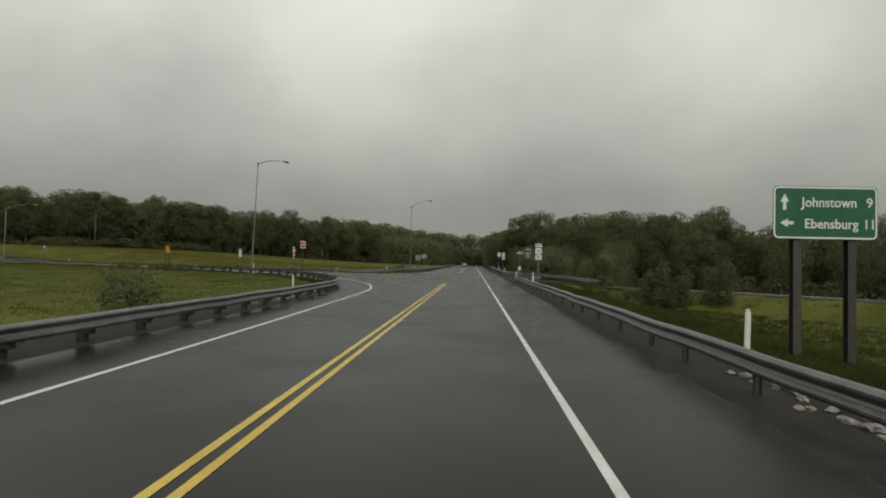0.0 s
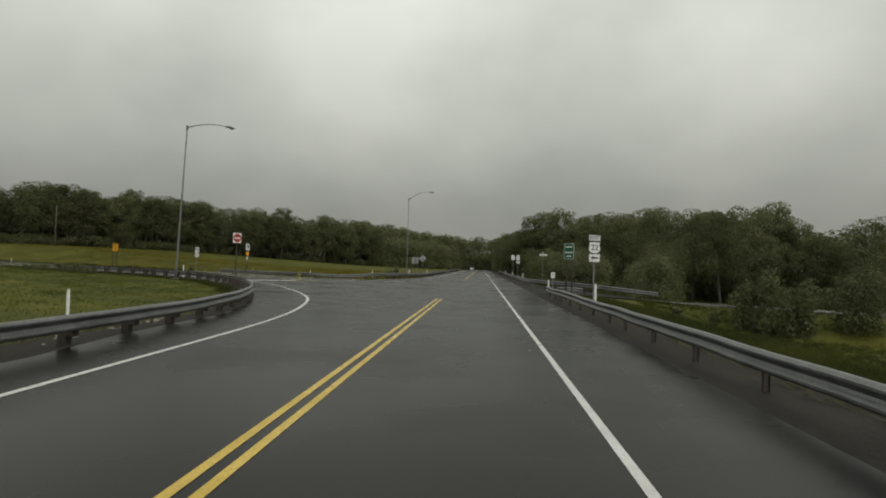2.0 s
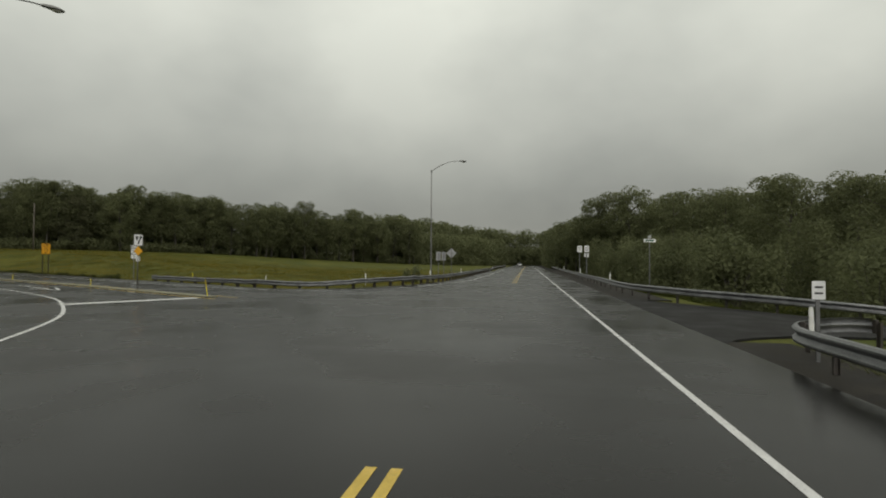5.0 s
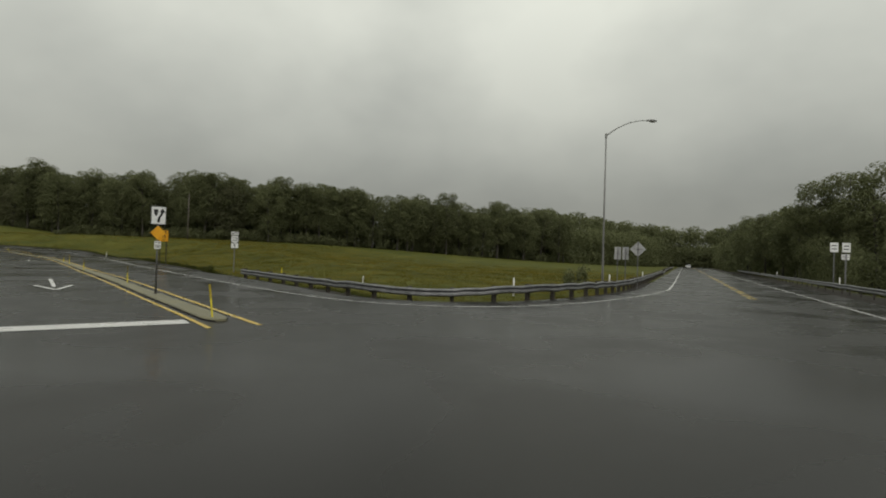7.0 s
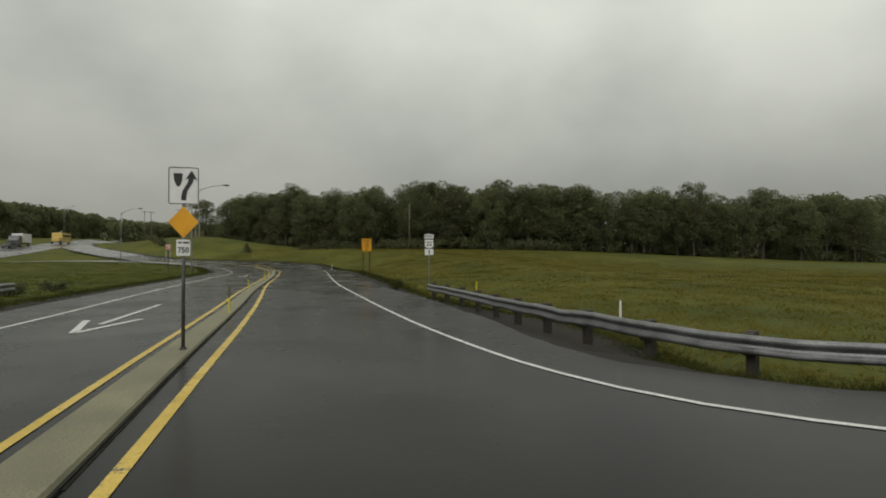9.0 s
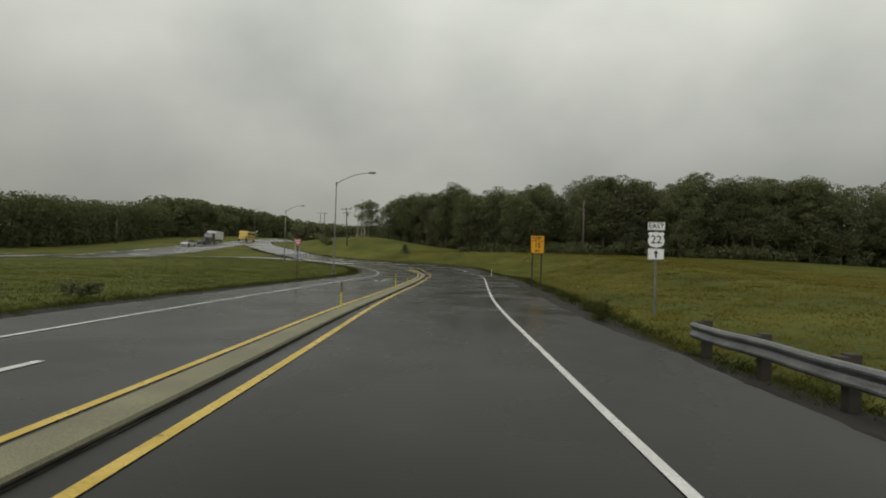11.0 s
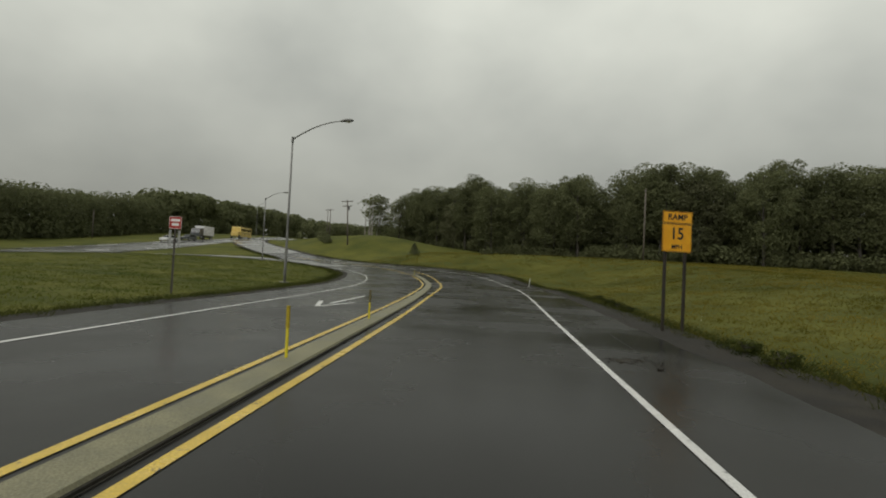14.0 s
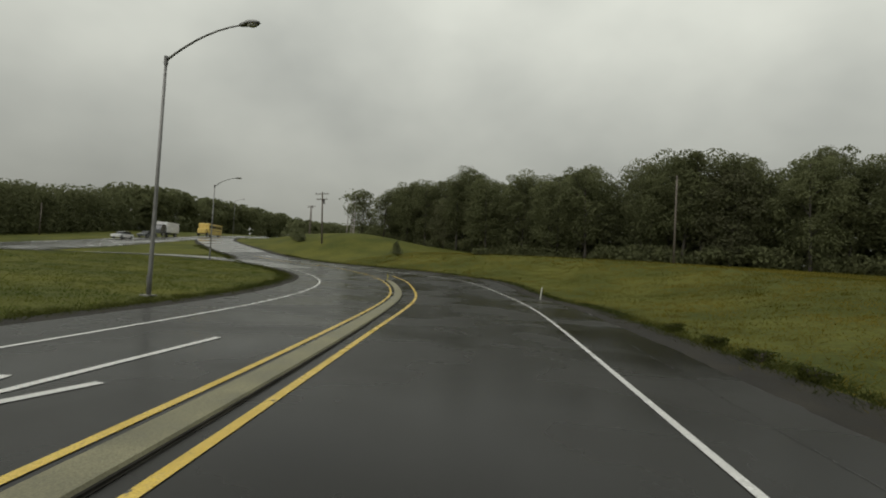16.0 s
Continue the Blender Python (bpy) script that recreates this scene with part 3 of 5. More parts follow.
part("kerb_top", bm, CONCRETE, island, "weathered yellowish concrete top")
# both kerb faces much darker than the concrete top
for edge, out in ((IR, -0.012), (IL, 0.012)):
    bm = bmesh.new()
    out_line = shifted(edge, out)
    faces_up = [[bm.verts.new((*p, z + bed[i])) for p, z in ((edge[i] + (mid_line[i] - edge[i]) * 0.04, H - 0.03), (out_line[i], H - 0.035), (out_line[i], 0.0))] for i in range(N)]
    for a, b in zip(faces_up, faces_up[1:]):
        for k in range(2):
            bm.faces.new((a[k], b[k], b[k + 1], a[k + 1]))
    part("kerb_face", bm, KERB_SIDE, island, "dark kerb face")
setting("island_gutter", strip(IR[5:], shifted(IR, -0.035)[5:], 0.003), KERB_SIDE, "dark gutter strip along the island", "gutter")


# ---- guardrails ----
BEAM = [(0.0, 0.715), (0.045, 0.705), (0.082, 0.665), (0.082, 0.635), (0.03, 0.59), (0.012, 0.555), (0.03, 0.52), (0.082, 0.475), (0.082, 0.445), (0.045, 0.405), (0.0, 0.395)]


def beam(line, face):
    """One length of W-shaped rail along line; face: +1 where its ribs point to the line's left."""
    bm = bmesh.new()
    d = np.gradient(line, axis=0)
    d /= np.linalg.norm(d, axis=1)[:, None]
    n = np.stack([-d[:, 1], d[:, 0]], 1) * face
    shape = BEAM + [(o - 0.012, z) for o, z in BEAM[::-1]]
    z0 = lie(line[:, 0], line[:, 1]) + np.array([0.03 * noise.noise((p[0] * 0.4, p[1] * 0.4, 3.1)) for p in line])
    line = line + n * np.array([0.05 * noise.noise((p[0] * 0.5, p[1] * 0.5, 8.7)) for p in line])[:, None]
    rows = [[bm.verts.new((*(p + q * o), z + h)) for o, z in shape] for p, q, h in zip(line, n, z0)]
    for a, b in zip(rows, rows[1:]):
        for k in range(len(shape)):
            j = (k + 1) % len(shape)
            bm.faces.new((a[k], b[k], b[j], a[j]))
    bm.faces.new(rows[0])
    bm.faces.new(rows[-1])
    return bm


def post_meshes(timber):
    if timber:
        return mesh_of("post", block((0.18, 0.16, 1.0), (0, 0, 0.28), 0.012), TIMBER), mesh_of("spacer_block", block((0.17, 0.17, 0.36), (0, 0, 0.565), 0.012), TIMBER)
    bm = block((0.09, 0.008, 0.90), (0, 0, 0.20))
    block((0.008, 0.075, 0.90), (-0.042, 0, 0.20), bm=bm)
    block((0.008, 0.075, 0.90), (0.042, 0, 0.20), bm=bm)
    return mesh_of("post", bm, DARK_STEEL), mesh_of("spacer_block", block((0.10, 0.09, 0.30), (0, 0, 0.545), 0.008), DARK_STEEL)


POSTS = {True: post_meshes(True), False: post_meshes(False)}


def guardrail(points, face, timber, label, spacing=1.905, sink=0.0, cut=0.0):
    rail = thing("guardrail", label, "guardrail", (0, 0, -sink))
    line = evenly(curve(points, 0.5), max(4, int(np.linalg.norm(np.diff(np.array(points, float), axis=0), axis=1).sum() / 0.635)))
    for a in range(0, len(line) - 2, 6):
        part("rail", beam(line[a:a + 7], face), STEEL, rail)
    d = np.gradient(line, axis=0)
    s = np.r_[0, np.cumsum(np.linalg.norm(np.diff(line, axis=0), axis=1))]
    body, blockout = POSTS[timber]
    gap = 0.27 if timber else 0.14
    for at in np.arange(0.4, s[-1], spacing):
        i = int(np.searchsorted(s, at))
        turn = math.degrees(math.atan2(d[i, 1], d[i, 0])) + 90 * face
        n = np.array([-d[i, 1], d[i, 0]]) / np.linalg.norm(d[i]) * face
        for name, me, back in (("post", body, gap), ("spacer_block", blockout, gap / 2 - 0.01)):
            ob = new(name, me)
            ob.parent = rail
            ob.matrix_basis = pose(*on_land(*(line[i] - n * back), -cut), random.uniform(-1, 1), random.uniform(-1, 1), turn)
    return rail


guardrail([(6.22, -70), (6.22, 20), (6.23, 40), (6.2, 50), (6.16, 56.2), (6.45, 58.1), (7.4, 59.4), (9.0, 60.2)], 1, False, "long galvanised steel guardrail on dark posts beside the road", 2.42, 0.10)
guardrail([(15.8, 66.4), (11.5, 68.4), (8.6, 71.2), (7.2, 74.8), (6.75, 80), (6.8, 92), (6.9, 115), (7.3, 150), (8.0, 200)], 1, False, "galvanised steel guardrail curving out of the side road", 2.42, 0.05)
guardrail([(-5.25, -70), (-5.25, 15), (-5.3, 32), (-5.9, 40), (-7.6, 46.2), (-9.9, 51.3), (-12.7, 56.0), (-16.2, 60.4), (-20.6, 64.2), (-26.4, 67.8), (-33, 70.7), (-37, 72.3)], -1, True, "galvanised steel guardrail on timber posts round a grassy corner", 1.905, 0.14, 0.10)
guardrail([(-6.25, 240), (-6.2, 130), (-6.3, 104), (-6.9, 93), (-7.7, 87.4), (-8.9, 83.6), (-10.4, 81.4), (-12.2, 80.3), (-14.4, 80.1), (-16.8, 80.7), (-20.5, 82.5), (-25, 84.9), (-29.8, 87.1)], 1, True, "galvanised steel guardrail on dark timber posts round the grass corner", sink=0.03)


# ---- marker posts ----
def marker_mesh(h, w):
    bm = bmesh.new()
    rows = []
    for z, k in ((0, 1.0), (h * 0.9, 0.95), (h, 0.6)):
        rows.append([bm.verts.new((x * k, y, z)) for x, y in ((-w / 2, 0), (-w / 3, -0.018), (w / 3, -0.018), (w / 2, 0), (w / 3, 0.012), (-w / 3, 0.012))])
    for a, b in zip(rows, rows[1:]):
        for k in range(6):
            bm.faces.new((a[k], a[(k + 1) % 6], b[(k + 1) % 6], b[k]))
    bm.faces.new(rows[0])
    bm.faces.new(rows[-1])
    return bm


def marker_post(where, h, label, yellow=False, turn=0.0, w=0.09, lean=0.0, group="marker posts on the rails"):
    ob = thing("marker_post", label, "marker post", where, turn, group)
    ob.matrix_basis = pose(*where, lean, lean * 0.6, turn)
    part("stake", marker_mesh(h, w), POST_YELLOW if yellow else POST_WHITE, ob)
    if "island" in label:
        part("sleeve", block((w * 1.06, 0.038, h * 0.44), (0, -0.003, h * 0.79), 0.008), SLEEVE_AMBER if h > 0.735 else SLEEVE, ob, "weathered upper sleeve")
    elif not yellow:
        part("reflector", plate(rounded(w * 0.6, 0.1, 0.012, 0, h * 0.82), -0.0215, -0.0175), SIGN_WHITE, ob, "small reflective strip")
    return ob


for x, y, z, h, t, lean in ((6.3, 15.75, 0.3, 0.85, 0, 1), (6.36, 43.95, 0.3, 0.88, 0, 0), (6.32, 57.2, 0.3, 0.72, 0, -1), (6.85, 84.4, 0.3, 0.8, 0, 0), (7.02, 107, 0.3, 0.8, 0, 0), (7.35, 138, 0.3, 0.8, 0, 0),
                           (-7.05, 35.45, -0.02, 0.92, -5, 1), (-22, 66.2, 0.0, 1.05, 40, 0), (-9.78, 82.85, 0.3, 0.8, 40, 0), (-7.0, 92.6, 0.3, 0.8, 20, 0), (-6.32, 109, 0.3, 0.8, 0, 0)):
    marker_post(on_land(x, y, z), h, "white plastic marker post fixed to the back of a guardrail", False, t, 0.09, lean)
for x, y in ((-16.2, 80.92), (-24.4, 85.05)):
    marker_post(on_land(x, y, 0.42), 0.62, "thin pale marker post fixed to the back of a guardrail", x < -20, 45, 0.05, 1)
marker_post(on_land(-78.0, 110.4), 0.75, "white marker post leaning at the gravel's edge", False, 60, 0.07, 9)
for x, y, lean in ((-13.6, 70.15, -8), (-25.4, 76.3, -1), (-36.6, 81.4, 2), (-47.1, 86.88, -2), (-52.3, 89.52, 2), (-91.2, 104.95, 0)):
    marker_post(on_land(x, y, 0.055), 0.80 if x > -14 else 0.74 if abs(x + 46.9) < 1 else 0.73, "yellow flexible marker post on the concrete island", True, 60, 0.05, lean, "marker posts on the island")


# ---- street lamps ----
def street_lamp(x, y, elbow, reach, rise, bearing, label, lean=0.0):
    """A tapered pole with one long upswept arm towards bearing (degrees from +y to the left)."""
    lamp = thing("street_lamp", label, "street lamp", on_land(x, y), bearing + 90, "street lamps")
    lamp.matrix_basis = pose(*on_land(x, y), 0, lean, 0) @ pose(0, 0, 0, 0, 0, bearing + 90)
    part("base_plate", block((0.42, 0.42, 0.05), (0, 0, 0.02), 0.01), LAMP_STEEL, lamp)
    pole = tube([(0, 0, 0), (0, 0, 0.6), (0, 0, elbow * 0.5), (0, 0, elbow + 0.12)], [0.09, 0.082, 0.066, 0.05], 12)
    part("pole", pole, LAMP_STEEL, lamp, smooth=True)
    part("hand_hole_cover", block((0.13, 0.03, 0.28), (0, -0.078, 0.6), 0.01), LAMP_STEEL, lamp)
    arm = [(0, 0, elbow)] + [(reach * s, 0, elbow + rise * (1 - (1 - s) ** 2.0)) for s in (0.12, 0.25, 0.4, 0.55, 0.7, 0.85, 1.0)]
    part("arm", tube(arm, [0.048, 0.044, 0.041, 0.038, 0.035, 0.032, 0.03, 0.027], 8), LAMP_STEEL, lamp, smooth=True)
    part("clamp", tube([(0, 0, elbow - 0.16), (0, 0, elbow + 0.16)], [0.078, 0.078], 12), LAMP_STEEL, lamp)
    bm = bmesh.new()
    bmesh.ops.create_uvsphere(bm, u_segments=16, v_segments=8, radius=1.0, matrix=Matrix.Translation((reach + 0.32, 0, elbow + rise)) @ Matrix.Diagonal((0.46, 0.19, 0.115, 1)))
    for v in bm.verts:
        if v.co.z < elbow + rise - 0.05:
            v.co.z = elbow + rise - 0.05
        if v.co.x < reach + 0.2:
            v.co.y *= 0.62
    head = part("lamp_head", bm, LAMP_STEEL, lamp, "dark cobra-head lantern", smooth=True)
    bm = bmesh.new()
    bmesh.ops.create_uvsphere(bm, u_segments=14, v_segments=6, radius=1.0, matrix=Matrix.Translation((reach + 0.45, 0, elbow + rise - 0.055)) @ Matrix.Diagonal((0.22, 0.14, 0.07, 1)))
    part("lens", bm, LENS, head, "frosted glass lens", smooth=True)
    return lamp


LAMP = "grey street lamp with one long arm"
street_lamp(-21.2, 63.75, 11.7, 3.2, 0.85, -33, LAMP + " standing in grass", 2.0)
street_lamp(-8.8, 103.0, 11.7, 3.4, 1.4, -57, LAMP + " behind the guardrail")
street_lamp(-72.75, 89.85, 8.7, 3.45, 0.95, -45, LAMP + " inside the slip road")
street_lamp(-118.6, 92.1, 8.6, 3.2, 0.9, -47, LAMP + " beyond the bend")
street_lamp(-250.0, 99.8, 11.6, 3.4, 0.9, -47, LAMP + " far off beside the highway")


# ---- signs: panels face the local -y ----
def panel(w, h, r, cz, material, parent, name="panel", label="", front=-0.02):
    return part(name, plate(rounded(w, h, r, 0, cz), front, front + 0.005), material, parent, label)


def border(w, h, r, cz, t, material, parent, front=-0.023):
    return part("border", ring(rounded(w, h, r, 0, cz), rounded(w - 2 * t, h - 2 * t, max(r - t, 0.004), 0, cz), front, front + 0.0022), material, parent)


def u_post(parent, h, x=0.0, material=STEEL, name="post", size=0.06, down=0.3):
    bm = block((size, 0.012, h + down), (x, 0.012, (h - down) / 2))
    for s in (-1, 1):
        block((0.010, 0.034, h + down), (x + s * size / 2, 0.022, (h - down) / 2), bm=bm)
    return part(name, bm, material, parent)


def arrow_shape(w, h, cx, cz, angle, head=0.5, shaft=0.3):
    """An arrow that points along +x before it is turned."""
    pts = [(-w / 2, -h * shaft / 2), (w / 2 - h * head * 1.1, -h * shaft / 2), (w / 2 - h * head * 1.1, -h / 2), (w / 2, 0), (w / 2 - h * head * 1.1, h / 2), (w / 2 - h * head * 1.1, h * shaft / 2), (-w / 2, h * shaft / 2)]
    c, s = math.cos(radians(angle)), math.sin(radians(angle))
    return [(cx + x * c - z * s, cz + x * s + z * c) for x, z in pts]


def shield(w, h, cx, cz):
    """The outline of a US route shield."""
    half = [(0.0, -0.50), (0.10, -0.455), (0.24, -0.43), (0.36, -0.37), (0.45, -0.25), (0.485, -0.08), (0.45, 0.08), (0.40, 0.20), (0.42, 0.30), (0.49, 0.38), (0.38, 0.485), (0.28, 0.45), (0.16, 0.455), (0.0, 0.50)]
    pts = half + [(-x, z) for x, z in half[-2:0:-1]]
    return [(cx + w * x, cz + h * z) for x, z in pts]


def guide_sign(x, y, z, turn):
    s = thing("guide_sign", "green and white destination sign on two steel posts in grass", "road sign", (x, y, z), turn)
    w, h, cz = 2.06, 1.06, 2.87 - z
    panel(w, h, 0.1, cz, SIGN_GREEN, s, label="green reflective panel")
    border(w - 0.02, h - 0.02, 0.1, cz, 0.035, SIGN_WHITE, s)
    letters("lettering", "Johnstown", 0.27, 0.08, cz + 0.2, -0.0225, SIGN_WHITE, s, "white town name", 0.94, 0.004)
    letters("lettering", "9", 0.27, 0.87, cz + 0.2, -0.0225, SIGN_WHITE, s, "white distance figure", 0.94, 0.004)
    letters("lettering", "Ebensburg", 0.27, 0.12, cz - 0.23, -0.0225, SIGN_WHITE, s, "white town name", 0.94, 0.004)
    letters("lettering", "11", 0.27, 0.87, cz - 0.23, -0.0225, SIGN_WHITE, s, "white distance figure", 0.94, 0.004)
    part("arrow", plate(arrow_shape(0.32, 0.17, -0.80, cz + 0.21, 90, 0.85, 0.38), -0.0245, -0.0205), SIGN_WHITE, s, "white arrow")
    part("arrow", plate(arrow_shape(0.27, 0.17, -0.76, cz - 0.21, 180, 0.85, 0.38), -0.0245, -0.0205), SIGN_WHITE, s, "white arrow")
    for px in (-0.52, 0.56):
        bm = block((0.16, 0.012, cz + 0.4), (px, 0.02, (cz + 0.4) / 2 - 0.1))
        block((0.16, 0.012, cz + 0.4), (px, 0.16, (cz + 0.4) / 2 - 0.1), bm=bm)
        block((0.012, 0.14, cz + 0.4), (px, 0.09, (cz + 0.4) / 2 - 0.1), bm=bm)
        part("post", bm, DARK_STEEL, s, "dark steel H-section post")
    for k in (-0.3, 0.3):
        part("stiffener", block((w - 0.1, 0.03, 0.05), (0, 0.0, cz + k), 0.004), SIGN_BACK, s)
    return s


guide_sign(9.35, 18.9, -0.5, 2)


def route_assembly(x, y, z, turn, top, arrow, label, w=0.6):
    s = thing("route_sign", label, "road sign", (x, y, z), turn, "route sign assemblies")
    k = w / 0.6
    z1, z2, z3 = top - 0.15 * k, top - 0.63 * k, top - 1.13 * k
    u_post(s, top - 0.1)
    p1 = panel(w, 0.29 * k, 0.03, z1, SIGN_WHITE, s, "direction_plate", "white plate reading EAST")
    border(w - 0.015, 0.29 * k - 0.015, 0.03, z1, 0.012, SIGN_BLACK, s)
    letters("lettering", "EAST", 0.235 * k, 0, z1, -0.0225, SIGN_BLACK, p1, "black letters", 1.0, 0.003)
    p2 = panel(w, 0.6 * k, 0.03, z2, SIGN_BLACK, s, "route_plate", "black square plate with a white shield")
    part("shield", plate(shield(w * 0.97, 0.57 * k, 0, z2), -0.0235, -0.0205), SIGN_WHITE, p2, "white route shield")
    letters("lettering", "22", 0.40 * k, 0, z2 + 0.0, -0.0255, SIGN_BLACK, p2, "black route number", 0.95, 0.004)
    p3 = panel(w * 0.94, 0.4 * k, 0.03, z3, SIGN_WHITE, s, "arrow_plate", "white plate with a black arrow")
    border(w * 0.94 - 0.015, 0.4 * k - 0.015, 0.03, z3, 0.012, SIGN_BLACK, s)
    part("arrow", plate(arrow_shape(*((0.36, 0.2) if arrow == 180 else (0.27, 0.17)), 0, z3, arrow, 0.6, 0.34), -0.0245, -0.0205), SIGN_BLACK, p3)
    return s


route_assembly(7.25, 48.6, 0, 10, 3.27, 180, "white EAST 22 route sign with arrow plate on steel post", 0.55)
route_assembly(-34.9, 91.75, 0.0, 58, 3.2, 90, "white EAST 22 route sign with arrow plate in grass", 0.58)


def small_green_sign(x, y, turn):
    s = thing("street_guide_sign", "small green sign with white lettering on two dark posts", "road sign", (x, y, 0), turn)
    panel(0.72, 0.88, 0.04, 2.68, SIGN_GREEN, s)
    border(0.70, 0.86, 0.04, 2.68, 0.02, SIGN_WHITE, s)
    for k, wide in ((0.24, 0.5), (-0.06, 0.54), (-0.27, 0.34)):
        part("text_bar", plate(rounded(wide, 0.075, 0.01, 0, 2.68 + k), -0.0235, -0.0205), SIGN_WHITE, s, "white unreadable line of text")
    for px in (-0.2, 0.22):
        u_post(s, 2.9, px, DARK_STEEL)


small_green_sign(7.0, 54.0, -52)


def plain_marker_sign(x, y, z, w, h, top, turn, label, material=SIGN_WHITE, bars=0):
    s = thing("marker_sign", label, "road sign", (x, y, z), turn)
    panel(w, h, 0.02, top - h / 2, material, s)
    for k in range(bars):
        part("text_bar", plate(rounded(w * 0.6, h * 0.1, 0.006, 0, top - h * (k + 1) / (bars + 1)), -0.0235, -0.0205), SIGN_BLACK, s, "black unreadable marking")
    u_post(s, top - 0.05)
    return s


plain_marker_sign(6.62, 57.6, 0, 0.24, 0.34, 1.47, 5, "small white marker plate on a short post by the guardrail", SIGN_WHITE, 2)


def no_entry_sign(x, y, turn):
    s = thing("no_entry_sign", "white square sign with a red disc on a post", "road sign", (x, y, 0), turn)
    cz = 3.12
    panel(0.61, 0.66, 0.03, cz, SIGN_WHITE, s)
    disc = [(0.285 * math.cos(a), cz + 0.285 * math.sin(a)) for a in (2 * math.pi * k / 32 for k in range(32))]
    part("disc", plate(disc, -0.0235, -0.0205), SIGN_RED, s, "red disc")
    part("bar", plate(rounded(0.42, 0.09, 0.008, 0, cz), -0.0262, -0.024), SIGN_WHITE, s, "white bar")
    u_post(s, 3.5, 0, DARK_STEEL)


no_entry_sign(-14.0, 58.5, 58)


def keep_right_sign(x, y, z, turn):
    s = thing("keep_right_sign", "white sign with a curved black arrow above a yellow diamond", "road sign", (x, y, z), turn)
    part("post", tube([(0, 0.02, -0.05), (0, 0.02, 3.02)], [0.030, 0.028], 10), STEEL, s, "round steel post", smooth=True)
    part("footing", tube([(0, 0.02, 0), (0, 0.02, 0.04)], [0.06, 0.05], 12), DARK_STEEL, s)
    cz, w, h = 2.74, 0.475, 0.63
    p = panel(w, h, 0.035, cz, SIGN_WHITE, s, "keep_right_panel", "white panel with a curved black arrow")
    border(w - 0.01, h - 0.01, 0.03, cz, 0.013, SIGN_BLACK, s)
    k = w / 0.6
    nose = [(-0.20, 0.26), (-0.02, 0.26), (-0.03, 0.12), (-0.055, 0.03), (-0.085, -0.02), (-0.125, -0.02), (-0.155, 0.03), (-0.19, 0.12)]
    part("island_symbol", plate([(a * k, cz + b * k) for a, b in nose], -0.0235, -0.0205), SIGN_BLACK, p)
    mid = [(0.0, -0.31), (0.005, -0.21), (0.03, -0.10), (0.08, -0.01), (0.13, 0.07), (0.145, 0.15)]
    left = [(a - 0.05, b) for a, b in mid]
    right = [(a + 0.05, b) for a, b in mid]
    outline = left + [(0.03, 0.13), (0.155, 0.33), (0.27, 0.12)] + right[::-1]
    part("arrow", plate([(a * k, cz + b * k) for a, b in outline], -0.0235, -0.0205), SIGN_BLACK, p, "curved black arrow")
    dz = 2.13
    part("diamond_panel", plate([(0, dz - 0.265), (0.235, dz), (0, dz + 0.265), (-0.235, dz)], -0.02, -0.015), SIGN_YELLOW, s, "plain amber diamond")
    q = panel(0.215, 0.27, 0.02, 1.70, SIGN_WHITE, s, "distance_plate", "small white plate reading 750")
    letters("lettering", "750", 0.14, 0, 1.655, -0.0225, SIGN_BLACK, q, "black figures", 0.82, 0.003)
    for bx, bw in ((-0.055, 0.055), (0.045, 0.095)):
        part("text_bar", plate(rounded(bw, 0.03, 0.006, bx, 1.785), -0.0225, -0.0205), SIGN_BLACK, q, "small unreadable word")


keep_right_sign(-19.96, 73.5, 0.16, 64)


def ramp_speed_sign(x, y, z, turn):
    s = thing("ramp_speed_sign", "amber RAMP 15 MPH advisory sign on two dark brown posts", "road sign", (x, y, z), turn)
    w, bottom = 0.92, 2.17
    for name, h, cz in (("upper_panel", 0.34, bottom + 0.97), ("lower_panel", 0.79, bottom + 0.395)):
        panel(w, h, 0.02, cz, SIGN_YELLOW, s, name, "amber reflective panel")
        border(w - 0.02, h - 0.02, 0.02, cz, 0.014, SIGN_BLACK, s)
    letters("lettering", "RAMP", 0.24, 0, bottom + 0.97, -0.0225, SIGN_BLACK, s, "black word", 1.0, 0.004)
    letters("lettering", "15", 0.46, 0, bottom + 0.50, -0.0225, SIGN_BLACK, s, "black speed figure", 0.95, 0.008)
    letters("lettering", "MPH", 0.17, 0, bottom + 0.14, -0.0225, SIGN_BLACK, s, "black letters", 1.0, 0.004)
    for px in (-0.31, 0.31):
        part("post", block((0.07, 0.075, bottom + 1.4), (px, 0.05, (bottom + 1.4) / 2 - 0.3), 0.006), BROWN_POST, s, "dark brown square post")


ramp_speed_sign(-50.36, 97.71, 0.22, 78)


def wrong_way_sign(x, y, turn):
    s = thing("wrong_way_sign", "red sign with white lettering on a steel post in grass", "road sign", on_land(x, y), turn)
    panel(0.44, 0.46, 0.03, 2.60, SIGN_RED, s)
    border(0.43, 0.45, 0.03, 2.60, 0.012, SIGN_WHITE, s)
    for k, wide in ((0.09, 0.31), (-0.07, 0.24)):
        part("text_bar", plate(rounded(wide, 0.09, 0.01, 0, 2.60 + k), -0.0235, -0.0205), SIGN_WHITE, s, "white unreadable word")
    for px in (-0.16, 0.16):
        part("side_plate", plate(rounded(0.09, 0.62, 0.01, px, 2.0), -0.02, -0.015), SIGN_BACK, s)
    u_post(s, 2.8, 0, DARK_STEEL)


wrong_way_sign(-61.55, 84.45, 76)


